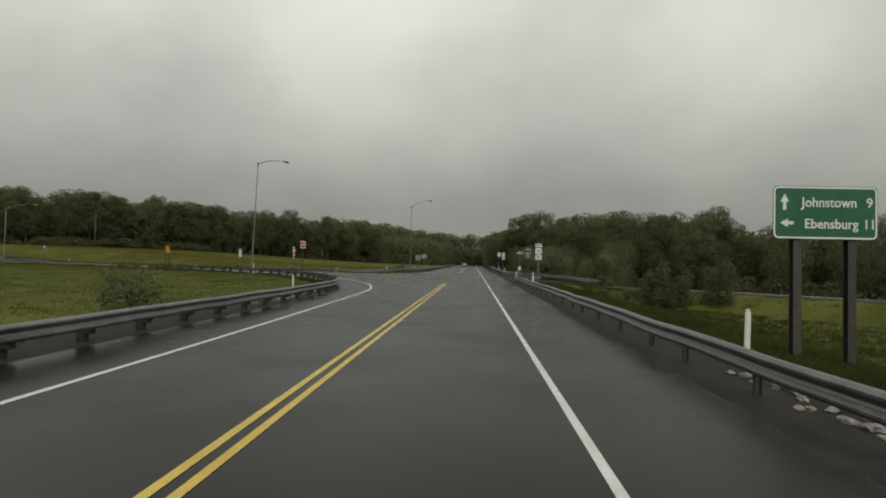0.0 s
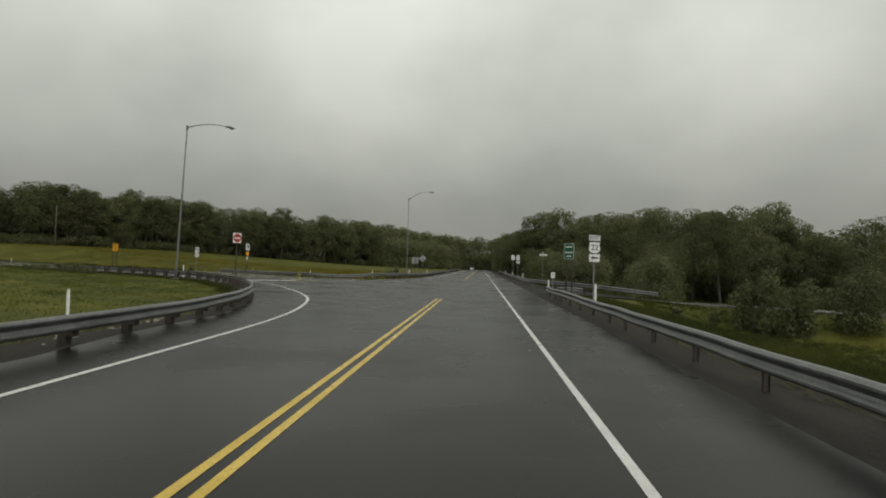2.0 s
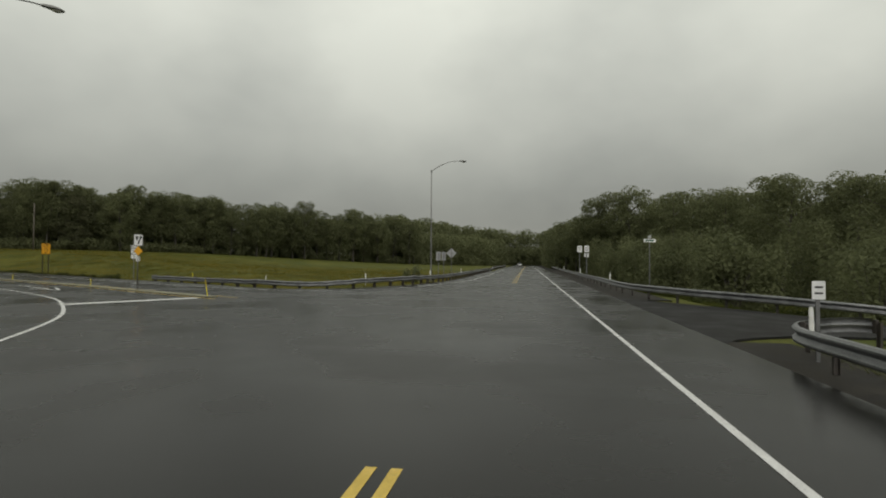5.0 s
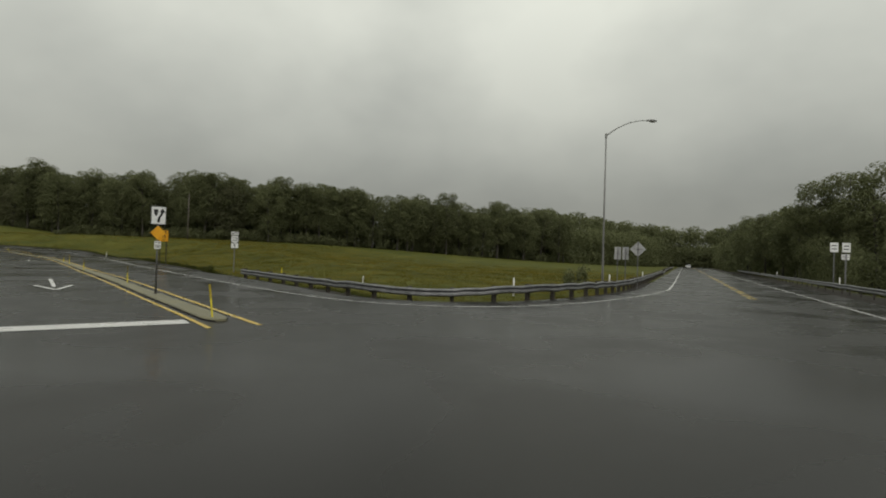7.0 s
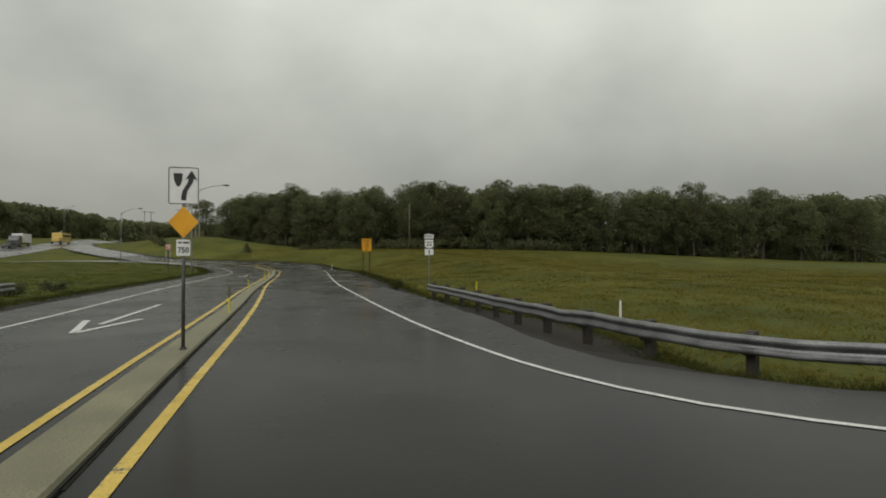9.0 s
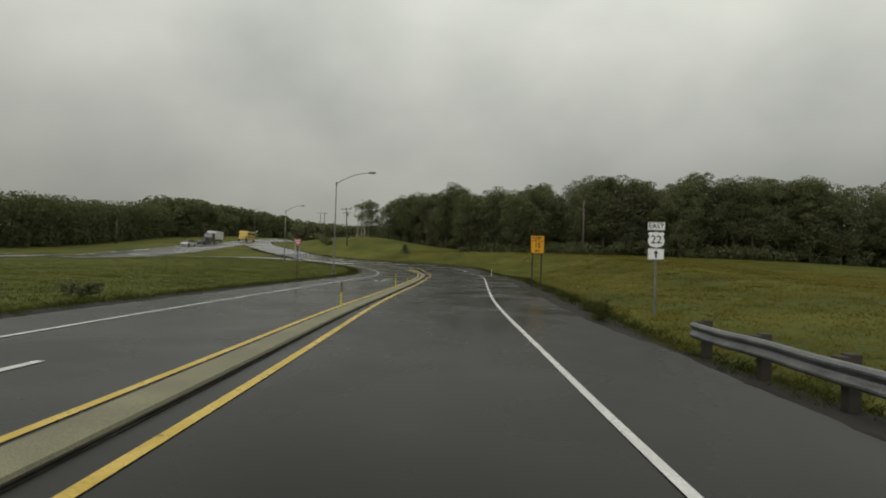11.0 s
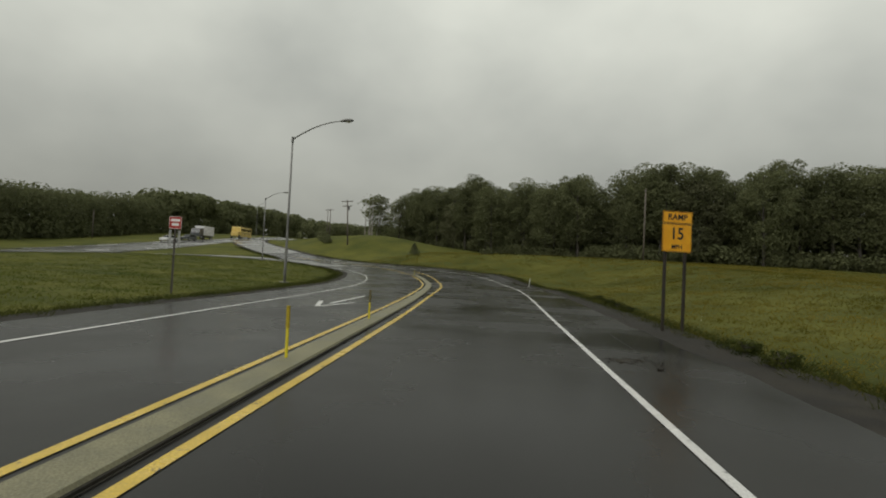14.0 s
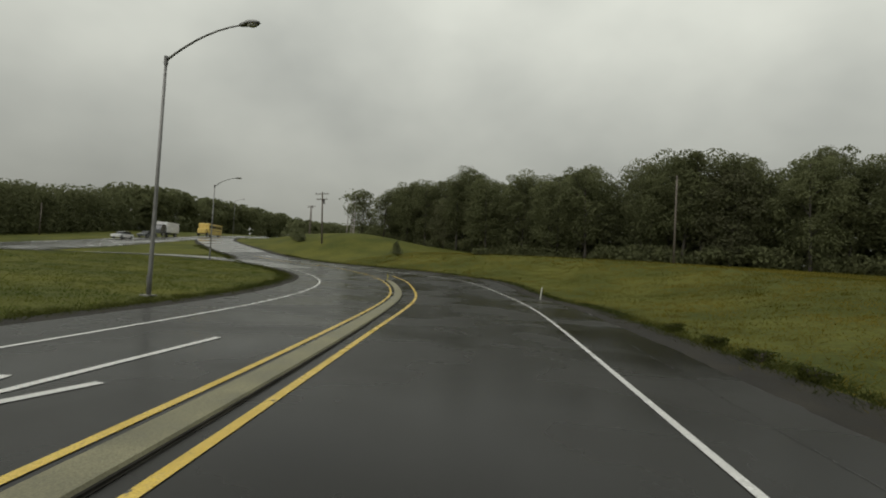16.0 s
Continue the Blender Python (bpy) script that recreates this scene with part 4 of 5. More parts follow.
def sign_back(x, y, z, turn, w, h, top, label, diamond=False):
    s = thing("sign_back", label, "road sign", (x, y, z), turn, "sign backs behind the rail")
    cz = top - h / 2
    if diamond:
        part("panel", plate([(0, cz - h / 2), (w / 2, cz), (0, cz + h / 2), (-w / 2, cz)], 0.0, 0.005), SIGN_BACK, s)
    else:
        part("panel", plate(rounded(w, h, 0.03, 0, cz), 0.0, 0.005), SIGN_BACK, s)
    part("post", tube([(0, -0.025, -0.3), (0, -0.025, top - 0.05)], [0.03, 0.028], 8), STEEL, s)
    part("bracket", block((w * 0.6, 0.02, 0.04), (0, -0.012, cz), 0.003), STEEL, s)


sign_back(-5.9, 97.9, 0, 10, 1.02, 1.02, 3.12, "bare metal back of a diamond sign on a post", True)
sign_back(-7.2, 98.2, 0, 10, 0.42, 0.85, 2.75, "bare metal back of a tall sign plate")
sign_back(-6.72, 98.4, 0, 10, 0.40, 0.85, 2.75, "bare metal back of a tall sign plate")
plain_marker_sign(7.2, 109.6, 0, 0.52, 0.72, 3.68, 0, "white roadside sign with dark marking on a post", SIGN_WHITE, 2)
plain_marker_sign(8.0, 109.8, 0, 0.52, 0.72, 3.68, 0, "white roadside sign with dark marking on a post", SIGN_WHITE, 2)
plain_marker_sign(8.0, 110.0, 0, 0.52, 0.42, 2.82, 0, "small white plate below a roadside sign", SIGN_WHITE, 1)


def street_name_sign(x, y, turn):
    s = thing("street_name_sign", "pale street name blade on a tall post before dark trees", "road sign", (x, y, 0), turn)
    part("blade", plate(rounded(0.8, 0.2, 0.02, 0, 3.12), -0.004, 0.004), SIGN_WHITE, s)
    part("text_bar", plate(rounded(0.56, 0.08, 0.01, 0, 3.12), -0.0075, -0.0045), SIGN_GREEN, s, "unreadable street name")
    cross = part("blade", plate(rounded(0.7, 0.2, 0.02, 0, 3.34), -0.004, 0.004), SIGN_WHITE, s)
    cross.matrix_basis = pose(0, 0.03, 0, 0, 0, 72)
    part("post", tube([(0, 0.03, -0.3), (0, 0.03, 3.28)], [0.03, 0.03], 8), STEEL, s)


street_name_sign(8.6, 80.6, 20)


# ---- utility poles ----
def utility_pole(x, y, top, label, arms=1, turn=70.0, lean=0.0):
    z = float(lie(x, y))
    p = thing("utility_pole", label, "utility pole", (x, y, z), turn, "utility poles")
    p.matrix_basis = pose(x, y, z, 0, lean, turn)
    h = top - z
    part("pole", tube([(0, 0, -0.3), (0, 0, h * 0.5), (0, 0, h)], [0.17 - 0.05 * (arms == 0), 0.14 - 0.04 * (arms == 0), 0.11 - 0.03 * (arms == 0)], 10), POLE_WOOD, p, smooth=True)
    for k in range(arms):
        part("crossarm", block((2.4 - 0.5 * k, 0.1, 0.12), (0, -0.14, h - 0.35 - 0.9 * k), 0.01), POLE_WOOD, p)
        for ix in (-1.0, -0.4, 0.4, 1.0):
            part("insulator", tube([(ix * (1 - 0.2 * k), -0.14, h - 0.3 - 0.9 * k), (ix * (1 - 0.2 * k), -0.14, h - 0.14 - 0.9 * k)], [0.035, 0.05], 8), SIGN_BACK, p)
    if arms > 1:
        part("transformer", tube([(0.3, 0.0, h - 2.0), (0.3, 0.0, h - 1.3)], [0.17, 0.17], 12), LAMP_STEEL, p, "grey transformer can")


utility_pole(-142.6, 109.6, 13.6, "weathered wooden utility pole with crossarms before the woods", 2, 60, -3)
utility_pole(-212.5, 119.6, 18.2, "wooden utility pole with one crossarm, far off on the rise", 1, 60)
utility_pole(-240.0, 124.0, 20.5, "wooden utility pole with one crossarm, far off on the rise", 1, 60)
utility_pole(-90.4, 134.5, 12.4, "bare wooden pole standing at the edge of the woods", 0, 60)
utility_pole(-192.0, 58.5, 11.0, "bare wooden pole across the highway", 0, 60)


# ---- trees ----
def leaf_arrays(centres, size, rng, lift=0.35, outward=None):
    """Four corners for each leaf spray, turned at random about the clump's outward direction, folded a little along its middle."""
    n = len(centres)
    a = rng.normal(size=(n, 3)) * (1.0 if outward is None else 0.38)
    if outward is not None:
        a += outward
    a[:, 2] = np.abs(a[:, 2]) * 0.6 + lift if outward is None else a[:, 2] + lift
    a /= np.linalg.norm(a, axis=1)[:, None]
    b = rng.normal(size=(n, 3))
    u = np.cross(a, b)
    u /= np.linalg.norm(u, axis=1)[:, None]
    v = np.cross(a, u)
    s = size * rng.uniform(0.55, 1.35, (n, 1))
    w = s * rng.uniform(0.45, 0.8, (n, 1))
    q = np.stack([centres - u * s, centres - v * w + a * s * 0.15, centres + u * s, centres + v * w + a * s * 0.15], 1)
    return q.reshape(-1, 3), np.arange(4 * n).reshape(n, 4)


def leaf_mesh(name, centres, size, rng, material, lift=0.35, outward=None):
    v, f = leaf_arrays(centres, size, rng, lift, outward)
    me = bpy.data.meshes.new(name)
    me.from_pydata(v.tolist(), [], f.tolist())
    me.materials.append(material)
    return me


def crown_points(h, low, wide, clumps, per, rng):
    """Leaf places in uneven clumps that fill a rounded crown from height low to h, and the way each faces."""
    pts, dirs = [], []
    for k in range(clumps):
        s = (k + rng.uniform(0, 1)) / clumps
        r = wide * (math.sin(math.pi * (0.17 + 0.72 * s)) ** 0.75) * rng.uniform(0.35, 1.0)
        a = k * 2.4 + rng.uniform(-0.5, 0.5)
        big = rng.uniform(1.0, 2.05) * (1.0 - 0.22 * s)
        c = np.array([r * math.cos(a), r * math.sin(a), low + (h - low - 0.9) * s])
        d = rng.normal(size=(per, 3))
        d[:, 2] += 0.35
        d /= np.linalg.norm(d, axis=1)[:, None]
        rad = rng.uniform(0.45, 1.0, (per, 1)) ** 0.6 * big
        pts.append(c + d * rad * np.array([1.2, 1.2, 0.85]))
        dirs.append(d)
    return np.concatenate(pts), np.concatenate(dirs)


def tree(seed, h, wide, low, label, leaf=LEAF, bark=BARK, clumps=46, per=165, size=0.165, name="tree", group="trees at the edge of the woods"):
    rng = np.random.default_rng(seed)
    t = thing(name, label, "tree", (0, 0, -50), 0, group)
    bend = rng.normal(size=2) * 0.35
    bm = tube([(0, 0, -0.4), (0, 0, 0.4), (bend[0] * 0.4, bend[1] * 0.4, h * 0.35), (bend[0], bend[1], h * 0.7), (bend[0] * 1.1, bend[1] * 1.1, h * 0.93)], [0.30, 0.22, 0.17, 0.09, 0.03], 8)
    for k in range(8):
        z = low * 0.8 + (h * 0.8 - low * 0.8) * k / 8
        a = rng.uniform(0, 6.28)
        r = wide * rng.uniform(0.5, 0.85)
        s = z / (h * 0.7)
        x0, y0 = bend[0] * min(1, s), bend[1] * min(1, s)
        tube([(x0, y0, z), (x0 + 0.45 * r * math.cos(a), y0 + 0.45 * r * math.sin(a), z + r * 0.32), (x0 + r * math.cos(a), y0 + r * math.sin(a), z + r * 0.75)], [0.085, 0.05, 0.015], 5, bm)
    part("trunk", bm, bark, t)
    pts, dirs = crown_points(h, low, wide, clumps, per, rng)
    crown = new("crown", leaf_mesh("crown", pts, size, rng, leaf, 0.3, dirs))
    crown.parent = t
    return t


FOREST = "dark green broadleaf tree in full summer leaf"
KINDS = [
    tree(11, 16.2, 4.6, 4.2, FOREST),
    tree(12, 15.3, 4.1, 3.4, FOREST),
    tree(13, 16.9, 5.0, 5.0, FOREST),
    tree(14, 15.7, 4.4, 3.0, FOREST),
    tree(15, 16.6, 3.9, 4.4, FOREST),
    tree(16, 14.6, 4.5, 2.6, FOREST),
]
PALE = tree(21, 13.0, 3.2, 1.6, "paler green broadleaf tree standing out from dark woods", LEAF_PALE)
rng = np.random.default_rng(5)
spots = []


def plant(line, rows, spacing, scales, jitter=1.8, depth=5.0, side=1):
    """Rows of trees along a line; scales: one for each of its corners."""
    long = np.r_[0, np.cumsum(np.linalg.norm(np.diff(np.array(line, float), axis=0), axis=1))]
    n = max(2, int(long[-1] / spacing))
    pts = evenly(curve(line, 1.0), n)
    size = np.interp(np.linspace(0, long[-1], n), long, scales)
    for r in range(rows):
        for p, s in zip(shifted(pts, side * depth * r), size):
            q = p + rng.normal(size=2) * jitter
            spots.append((q[0] + (r % 2) * spacing * 0.4, q[1], s * rng.uniform(0.90, 1.09) * (1 + 0.03 * r)))


WOOD_EDGE = [(-174.5, 127.8), (-160.5, 133), (-146.3, 138.4), (-121, 145.6), (-104, 150), (-92, 159), (-79, 176), (-60, 206), (-40, 240)]
plant(WOOD_EDGE, 2, 3.3, [0.82, 0.87, 0.94, 0.96, 0.94, 0.90, 0.90, 0.94, 0.96])
plant([(13, 158), (22, 142), (32, 126), (42, 108)], 3, 4.8, [0.84, 0.96, 0.93, 0.86])
plant([(43, 104), (48, 88), (55, 70)], 2, 5.0, [0.74, 0.66, 0.64])
plant([(11, 165), (12, 200), (14, 250), (18, 300)], 2, 5.0, [0.72, 0.72, 0.75, 0.8], side=-1)
for x, y, s in ((29, 111, 0.80), (33, 105, 0.84), (36, 112, 0.86), (38, 103, 0.84), (34, 98, 0.78)):
    spots.append((x, y, s))
first = {}
for k, (x, y, s) in enumerate(spots):
    kind = PALE if (k % 17 == 7) else KINDS[int(rng.integers(len(KINDS)))]
    m = pose(x, y, float(lie(x, y)) - 0.1, 0, 0, float(rng.uniform(0, 360)))
    if kind not in first:
        first[kind] = kind
        kind.matrix_basis = m @ Matrix.Diagonal((s, s, s, 1))
        continue
    copy = copy_thing(kind, m)
    copy.scale = (s * float(rng.uniform(0.85, 1.2)), s * float(rng.uniform(0.85, 1.2)), s * float(rng.uniform(0.94, 1.06)))
for kind in KINDS + [PALE]:
    if kind not in first:
        kind.matrix_basis = pose(-120, 190, float(lie(-120, 190)))

# thin pale snags at the end of the woods
for k, (x, y, h) in enumerate(((-176.5, 122.8, 11), (-179.5, 125.8, 12.5), (-182.5, 123.3, 11.5), (-173.5, 122.8, 10.5), (-185.5, 125.6, 12))):
    snag = thing("dead_tree", "thin bleached half-dead tree with a small tuft of leaves", "tree", on_land(x, y), 37 * k, "dead trees")
    part("trunk", tube([(0, 0, -0.3), (0.15, 0.1, h * 0.5), (0.1, 0.3, h)], [0.16, 0.11, 0.05], 7), PALE_BARK, snag)
    r2 = np.random.default_rng(90 + k)
    c = np.concatenate([r2.normal(size=(60, 3)) * (0.9, 0.9, 0.5) + (0.1, 0.3, h - 0.4), r2.normal(size=(40, 3)) * (1.1, 1.1, 0.4) + (0.4, 0.2, h * 0.72)])
    tuft = new("crown", leaf_mesh("crown", c, 0.3, r2, LEAF))
    tuft.parent = snag


# ---- woods too far to tell trees apart ----
def far_woods(name, line, h, depth, count, size, label, seed, big=3.4):
    """Rounded crowns side by side along a line, each a dome of leaf sprays over a filled skirt."""
    r2 = np.random.default_rng(seed)
    pts = curve(line, 1.0)
    side_dir = shifted(pts, 1.0) - pts
    per = 80
    out, dirs = [], []
    for j in r2.integers(0, len(pts), count // per):
        p = pts[j] + side_dir[j] * depth * r2.uniform(0, 1) ** 1.3
        top = h * r2.uniform(0.86, 1.05)
        z0 = float(lie(p[0], p[1]))
        d = r2.normal(size=(per, 3))
        d /= np.linalg.norm(d, axis=1)[:, None]
        r = min(big, h * 0.42) * r2.uniform(0.75, 1.2)
        level = r2.choice([1.0, 1.0, 0.72, 0.45, 0.22])
        out.append(np.array([p[0], p[1], z0 + max(r * 0.5, top * level - r * 0.9)]) + d * r * (1.0, 1.0, 0.9))
        dirs.append(d)
    ob = new(name, leaf_mesh(name, np.concatenate(out), size, r2, LEAF, 0.25, np.concatenate(dirs)))
    return tagged(ob, label, "woods", kind="stuff")


far_woods("woods", [(-48, 255), (-30, 300), (0, 345), (40, 350), (90, 330)], 19, 18, 90000, 0.5, "distant dark green woods closing the end of the road", 31)
far_woods("woods", [(-22, 336), (-6, 338), (8, 338), (24, 336)], 10, 8, 32000, 0.42, "low dark thicket where the road bends out of sight", 41)
far_woods("woods", [(-36, 243), (-24, 275), (-14, 310), (-10, 345)], 13, 9, 26000, 0.4, "dark woods beside the far road", 39)
far_woods("woods", [(10, 345), (11, 300), (10, 250), (10, 200), (11, 165)], 11, 7, 26000, 0.4, "dark woods beside the far road", 40)
far_woods("woods", [(-173, 136), (-148, 146), (-108, 158), (-94, 168), (-64, 216), (-42, 250)], 13.2, 12, 46000, 0.5, "dense dark green interior of the woods", 32)
far_woods("woods", [(-90, -70), (-98, -25), (-120, 12), (-158, 36), (-185, 47), (-218, 57), (-252, 70)], 12.5, 14, 110000, 0.42, "distant dark woods across the highway", 33)
far_woods("woods", [(-255, 72), (-330, 98), (-420, 140), (-470, 185), (-450, 250)], 16, 14, 42000, 0.9, "distant hazy woods along the highway", 38)
far_woods("woods", [(-325, 140), (-350, 158), (-366, 205)], 11, 16, 14000, 0.8, "distant low woods over the rise", 42)
far_woods("woods", [(-420, 215), (-330, 190), (-260, 170), (-205, 150)][::-1], 9, 20, 12000, 0.8, "distant low woods over the rise", 34)
far_woods("woods", [(16, 168), (30, 148), (44, 124), (56, 96), (66, 70), (90, 40)], 11, 14, 56000, 0.4, "dense dark green interior of the woods", 35)
far_woods("woods", [(-175, 126), (-162, 131.5), (-122, 143.5), (-104, 147.5), (-90, 156.5), (-60, 203), (-40, 237)], 2.6, 4, 40000, 0.2, "low dark undergrowth along the wood's edge", 36)
far_woods("woods", [(-171, 133), (-148, 142.5), (-121, 150), (-105, 154.5), (-93, 163), (-62, 211)], 6.5, 5, 26000, 0.34, "dense dark understorey behind the wood's edge", 43)
far_woods("woods", [(13, 160), (28, 130), (38, 108), (44, 88), (50, 70)], 3.0, 4, 16000, 0.22, "low dark undergrowth along the wood's edge", 37)


# ---- shrubs ----
def shrub(x, y, h, wide, label, seed, leaf=LEAF, count=900, size=0.14, up=0.0):
    r2 = np.random.default_rng(seed)
    s = thing("shrub", label, "shrub", on_land(x, y, up), 0, "shrubs")
    bm = bmesh.new()
    tips = []
    for k in range(9):
        a, l = r2.uniform(0, 6.28), r2.uniform(0.5, 1.0)
        tip = (wide * 0.7 * l * math.cos(a), wide * 0.7 * l * math.sin(a), h * r2.uniform(0.5, 0.95))
        tips.append(tip)
        tube([(0, 0, -0.2), (tip[0] * 0.4, tip[1] * 0.4, tip[2] * 0.6), tip], [0.03, 0.02, 0.006], 5, bm)
    part("wood", bm, BARK, s)
    c, facing = [], []
    for tip in tips + [(t[0] * 0.9, t[1] * 0.9, t[2] * 0.45) for t in tips]:
        d = r2.normal(size=(count // 18, 3))
        d /= np.linalg.norm(d, axis=1)[:, None]
        c.append(np.array(tip) - (0, 0, h * 0.12) + d * r2.uniform(0.6, 1.1, (len(d), 1)) * (wide * 0.36, wide * 0.36, h * 0.22))
        facing.append(d)
    c = np.concatenate(c)
    c[:, 2] = np.abs(c[:, 2])
    crown = new("foliage", leaf_mesh("foliage", c, size, r2, leaf, 0.3, np.concatenate(facing)))
    crown.parent = s


shrub(-9.4, 25.8, 1.5, 1.25, "low dark green bush in grass behind the guardrail", 41, LEAF, 1300, 0.06)
for k, (x, y, h, w) in enumerate(((18.9, 58.3, 4.3, 1.6), (20.8, 57.6, 3.9, 1.55), (24.1, 57.2, 3.9, 1.85), (16.3, 58.0, 1.3, 0.55), (15.0, 60.0, 0.6, 0.4))):
    shrub(x, y, h, w, "rounded grey-green bush on the slope beyond the guardrail", 50 + k, LEAF, 3400 if h > 2 else 600, 0.095)
for k, (x, y, h, w) in enumerate(((12.5, 78, 4.6, 2.6), (14, 84, 5.6, 2.8), (12.6, 91, 4.4, 2.6), (14, 98, 6.0, 3.0), (13, 106, 5.2, 2.8), (14.5, 114, 6.5, 3.2), (13.5, 124, 6.2, 3.0), (13, 135, 6.8, 3.2), (14, 147, 7.0, 3.4),
                                  (17, 74, 5.0, 3.0), (21, 80, 6.2, 3.4), (24, 90, 7.5, 3.6), (27, 102, 8.5, 3.8), (22, 112, 8.0, 3.6), (19, 128, 8.5, 3.6))):
    shrub(x, y, h, w, "tall dark green thicket bush behind the guardrail", 70 + k, LEAF, 5400, 0.115)
evergreen = thing("evergreen_bush", "small dark cone-shaped evergreen alone in the grass", "bush", on_land(-122.5, 116.2))
part("trunk", tube([(0, 0, -0.2), (0, 0, 1.0), (0.05, 0, 2.2)], [0.06, 0.04, 0.012], 6), BARK, evergreen)
r3 = np.random.default_rng(95)
zc = r3.uniform(0.12, 1.0, 1500) ** 1.2
ac = r3.uniform(0, 6.28, 1500)
rc = 1.0 * (1.02 - zc) ** 0.8 * r3.uniform(0.25, 1.15, 1500) * (1 + 0.25 * np.sin(3 * ac + 9 * zc))
needles = new("foliage", leaf_mesh("foliage", np.stack([rc * np.cos(ac), rc * np.sin(ac), zc * 2.0], 1), 0.09, r3, LEAF, 0.4, np.stack([np.cos(ac), np.sin(ac), np.full(1500, 0.3)], 1)))
needles.parent = evergreen
shrub(-112, 124, 0.8, 1.3, "low dark bush in the grass", 96, LEAF, 500, 0.14)
for k, (x, y, h, w) in enumerate(((-150, 107, 1.2, 1.4), (-155, 107.5, 1.5, 1.6), (-160, 108, 1.3, 1.7), (-166, 108.5, 1.7, 1.8), (-172, 110, 1.5, 1.7))):
    shrub(x, y, h, w, "ragged dark weeds and brush along the top of the rise", 140 + k, LEAF, 900, 0.11)
shrub(-10.5, 101.0, 1.8, 1.3, "dark weedy bush beside the lamp post", 97, LEAF, 700, 0.12)
shrub(-33.9, 88.4, 0.55, 0.6, "low leafy weeds at the foot of a sign", 98, BANK_BLADE, 1200, 0.03)
for k, (x, y, h, w) in enumerate(((-36.5, 71.0, 0.8, 0.9), (-39.5, 72.4, 0.6, 0.8), (-34.0, 69.2, 0.9, 1.0), (-42.5, 74.2, 0.45, 0.7), (-31.5, 68.0, 0.7, 0.8))):
    shrub(x, y, h, w, "low tangle of dark weeds by the guardrail's end", 110 + k, LEAF, 700, 0.06)
for k, (x, y) in enumerate(((-56.5, 101.6), (-58.3, 102.7), (-60.4, 103.9), (-63.5, 105.8), (-46.9, 96.1), (-45.6, 95.3), (-41.5, 92.9), (-39.2, 91.6))):
    shrub(x, y, 0.26, 0.42, "green leafy weeds at the asphalt's edge", 120 + k, BANK_BLADE, 1000, 0.024)
shrub(-36.0, 90.2, 0.4, 0.6, "low leafy weeds at the asphalt's edge", 99, BANK_BLADE, 1100, 0.026)


# ---- grass ----
def side_of(line, p):
    """Distance of places from a line, positive on its left."""
    line = evenly(line, 120)
    far = np.linalg.norm(p[:, None] - line[None], axis=-1)
    i = far.argmin(1)
    d = np.gradient(line, axis=0)[i]
    v = p - line[i]
    return np.sign(d[:, 0] * v[:, 1] - d[:, 1] * v[:, 0]) * far.min(1)


def tufts(name, places, low, high, blades, label, seed, material=BLADE, wide=0.028, spread=0.10):
    r2 = np.random.default_rng(seed)
    n = len(places)
    c = np.repeat(places, blades, 0) + r2.normal(size=(n * blades, 2)) * spread
    z = lie(c[:, 0], c[:, 1]) - 0.08
    h = r2.uniform(low, high, n * blades)
    a = r2.uniform(0, 6.28, n * blades)
    lean = r2.normal(size=(n * blades, 2)) * 1.25 * h[:, None]
    w = wide * r2.uniform(0.7, 1.5, n * blades)
    dx, dy = np.cos(a) * w, np.sin(a) * w
    v = np.stack([np.stack([c[:, 0] - dx, c[:, 1] - dy, z], 1), np.stack([c[:, 0] + dx, c[:, 1] + dy, z], 1), np.stack([c[:, 0] + lean[:, 0], c[:, 1] + lean[:, 1], z + h], 1)], 1)
    me = bpy.data.meshes.new(name)
    me.from_pydata(v.reshape(-1, 3).tolist(), [], np.arange(3 * n * blades).reshape(-1, 3).tolist())
    me.materials.append(material)
    return tagged(new(name, me), label, "grass", kind="stuff")


g2 = np.random.default_rng(8)
p = np.stack([g2.uniform(-125, -7, 52000), g2.uniform(78, 165, 52000)], 1)
d = -side_of(shifted(JR, -1.2), p) * 1.0
near = side_of(JR, p)
keep = (near < -verge_width(p[:, 0])) & (np.abs(near) < 55) & (g2.uniform(0, 1, len(p)) < np.clip(1.25 - np.abs(near) / 45, 0.12, 1)) & (p[:, 0] < -7.2)
tufts("meadow_grass", p[keep], 0.04, 0.14, 13, "tall yellow-green wet meadow grass", 1, BLADE, 0.016, 0.24)
p = np.stack([g2.uniform(-135, -6.5, 60000), g2.uniform(-10, 100, 60000)], 1)
inside = side_of(JL, p)
keep = (inside > 1.0) & (p[:, 0] < -6.9) & (inside < 45) & (g2.uniform(0, 1, len(p)) < np.clip(1.2 - inside / 40, 0.15, 1)) & (np.abs(side_of(FREEWAY, p)) > 9) & (np.abs(side_of(CONNECT, p)) > 2.2)
tufts("verge_grass", p[keep], 0.04, 0.12, 11, "short yellow-green wet grass inside the slip road", 2, VERGE_BLADE, 0.016, 0.24)
p = np.stack([7.4 + g2.exponential(8.5, 38000).clip(0, 55), g2.uniform(-12, 100, 38000)], 1)
keep = (np.abs(side_of((DL + DR) / 2, p)) > np.where(p[:, 0] < 13, 5.2, 2.0)) & ((p[:, 1] < 58) | (p[:, 0] > 10) | ((p[:, 1] > 80) & (p[:, 0] > 8.3)))
tufts("bank_grass", p[keep], 0.08, 0.30, 12, "rough wet green grass on the bank beyond the guardrail", 3, BANK_BLADE, 0.013)
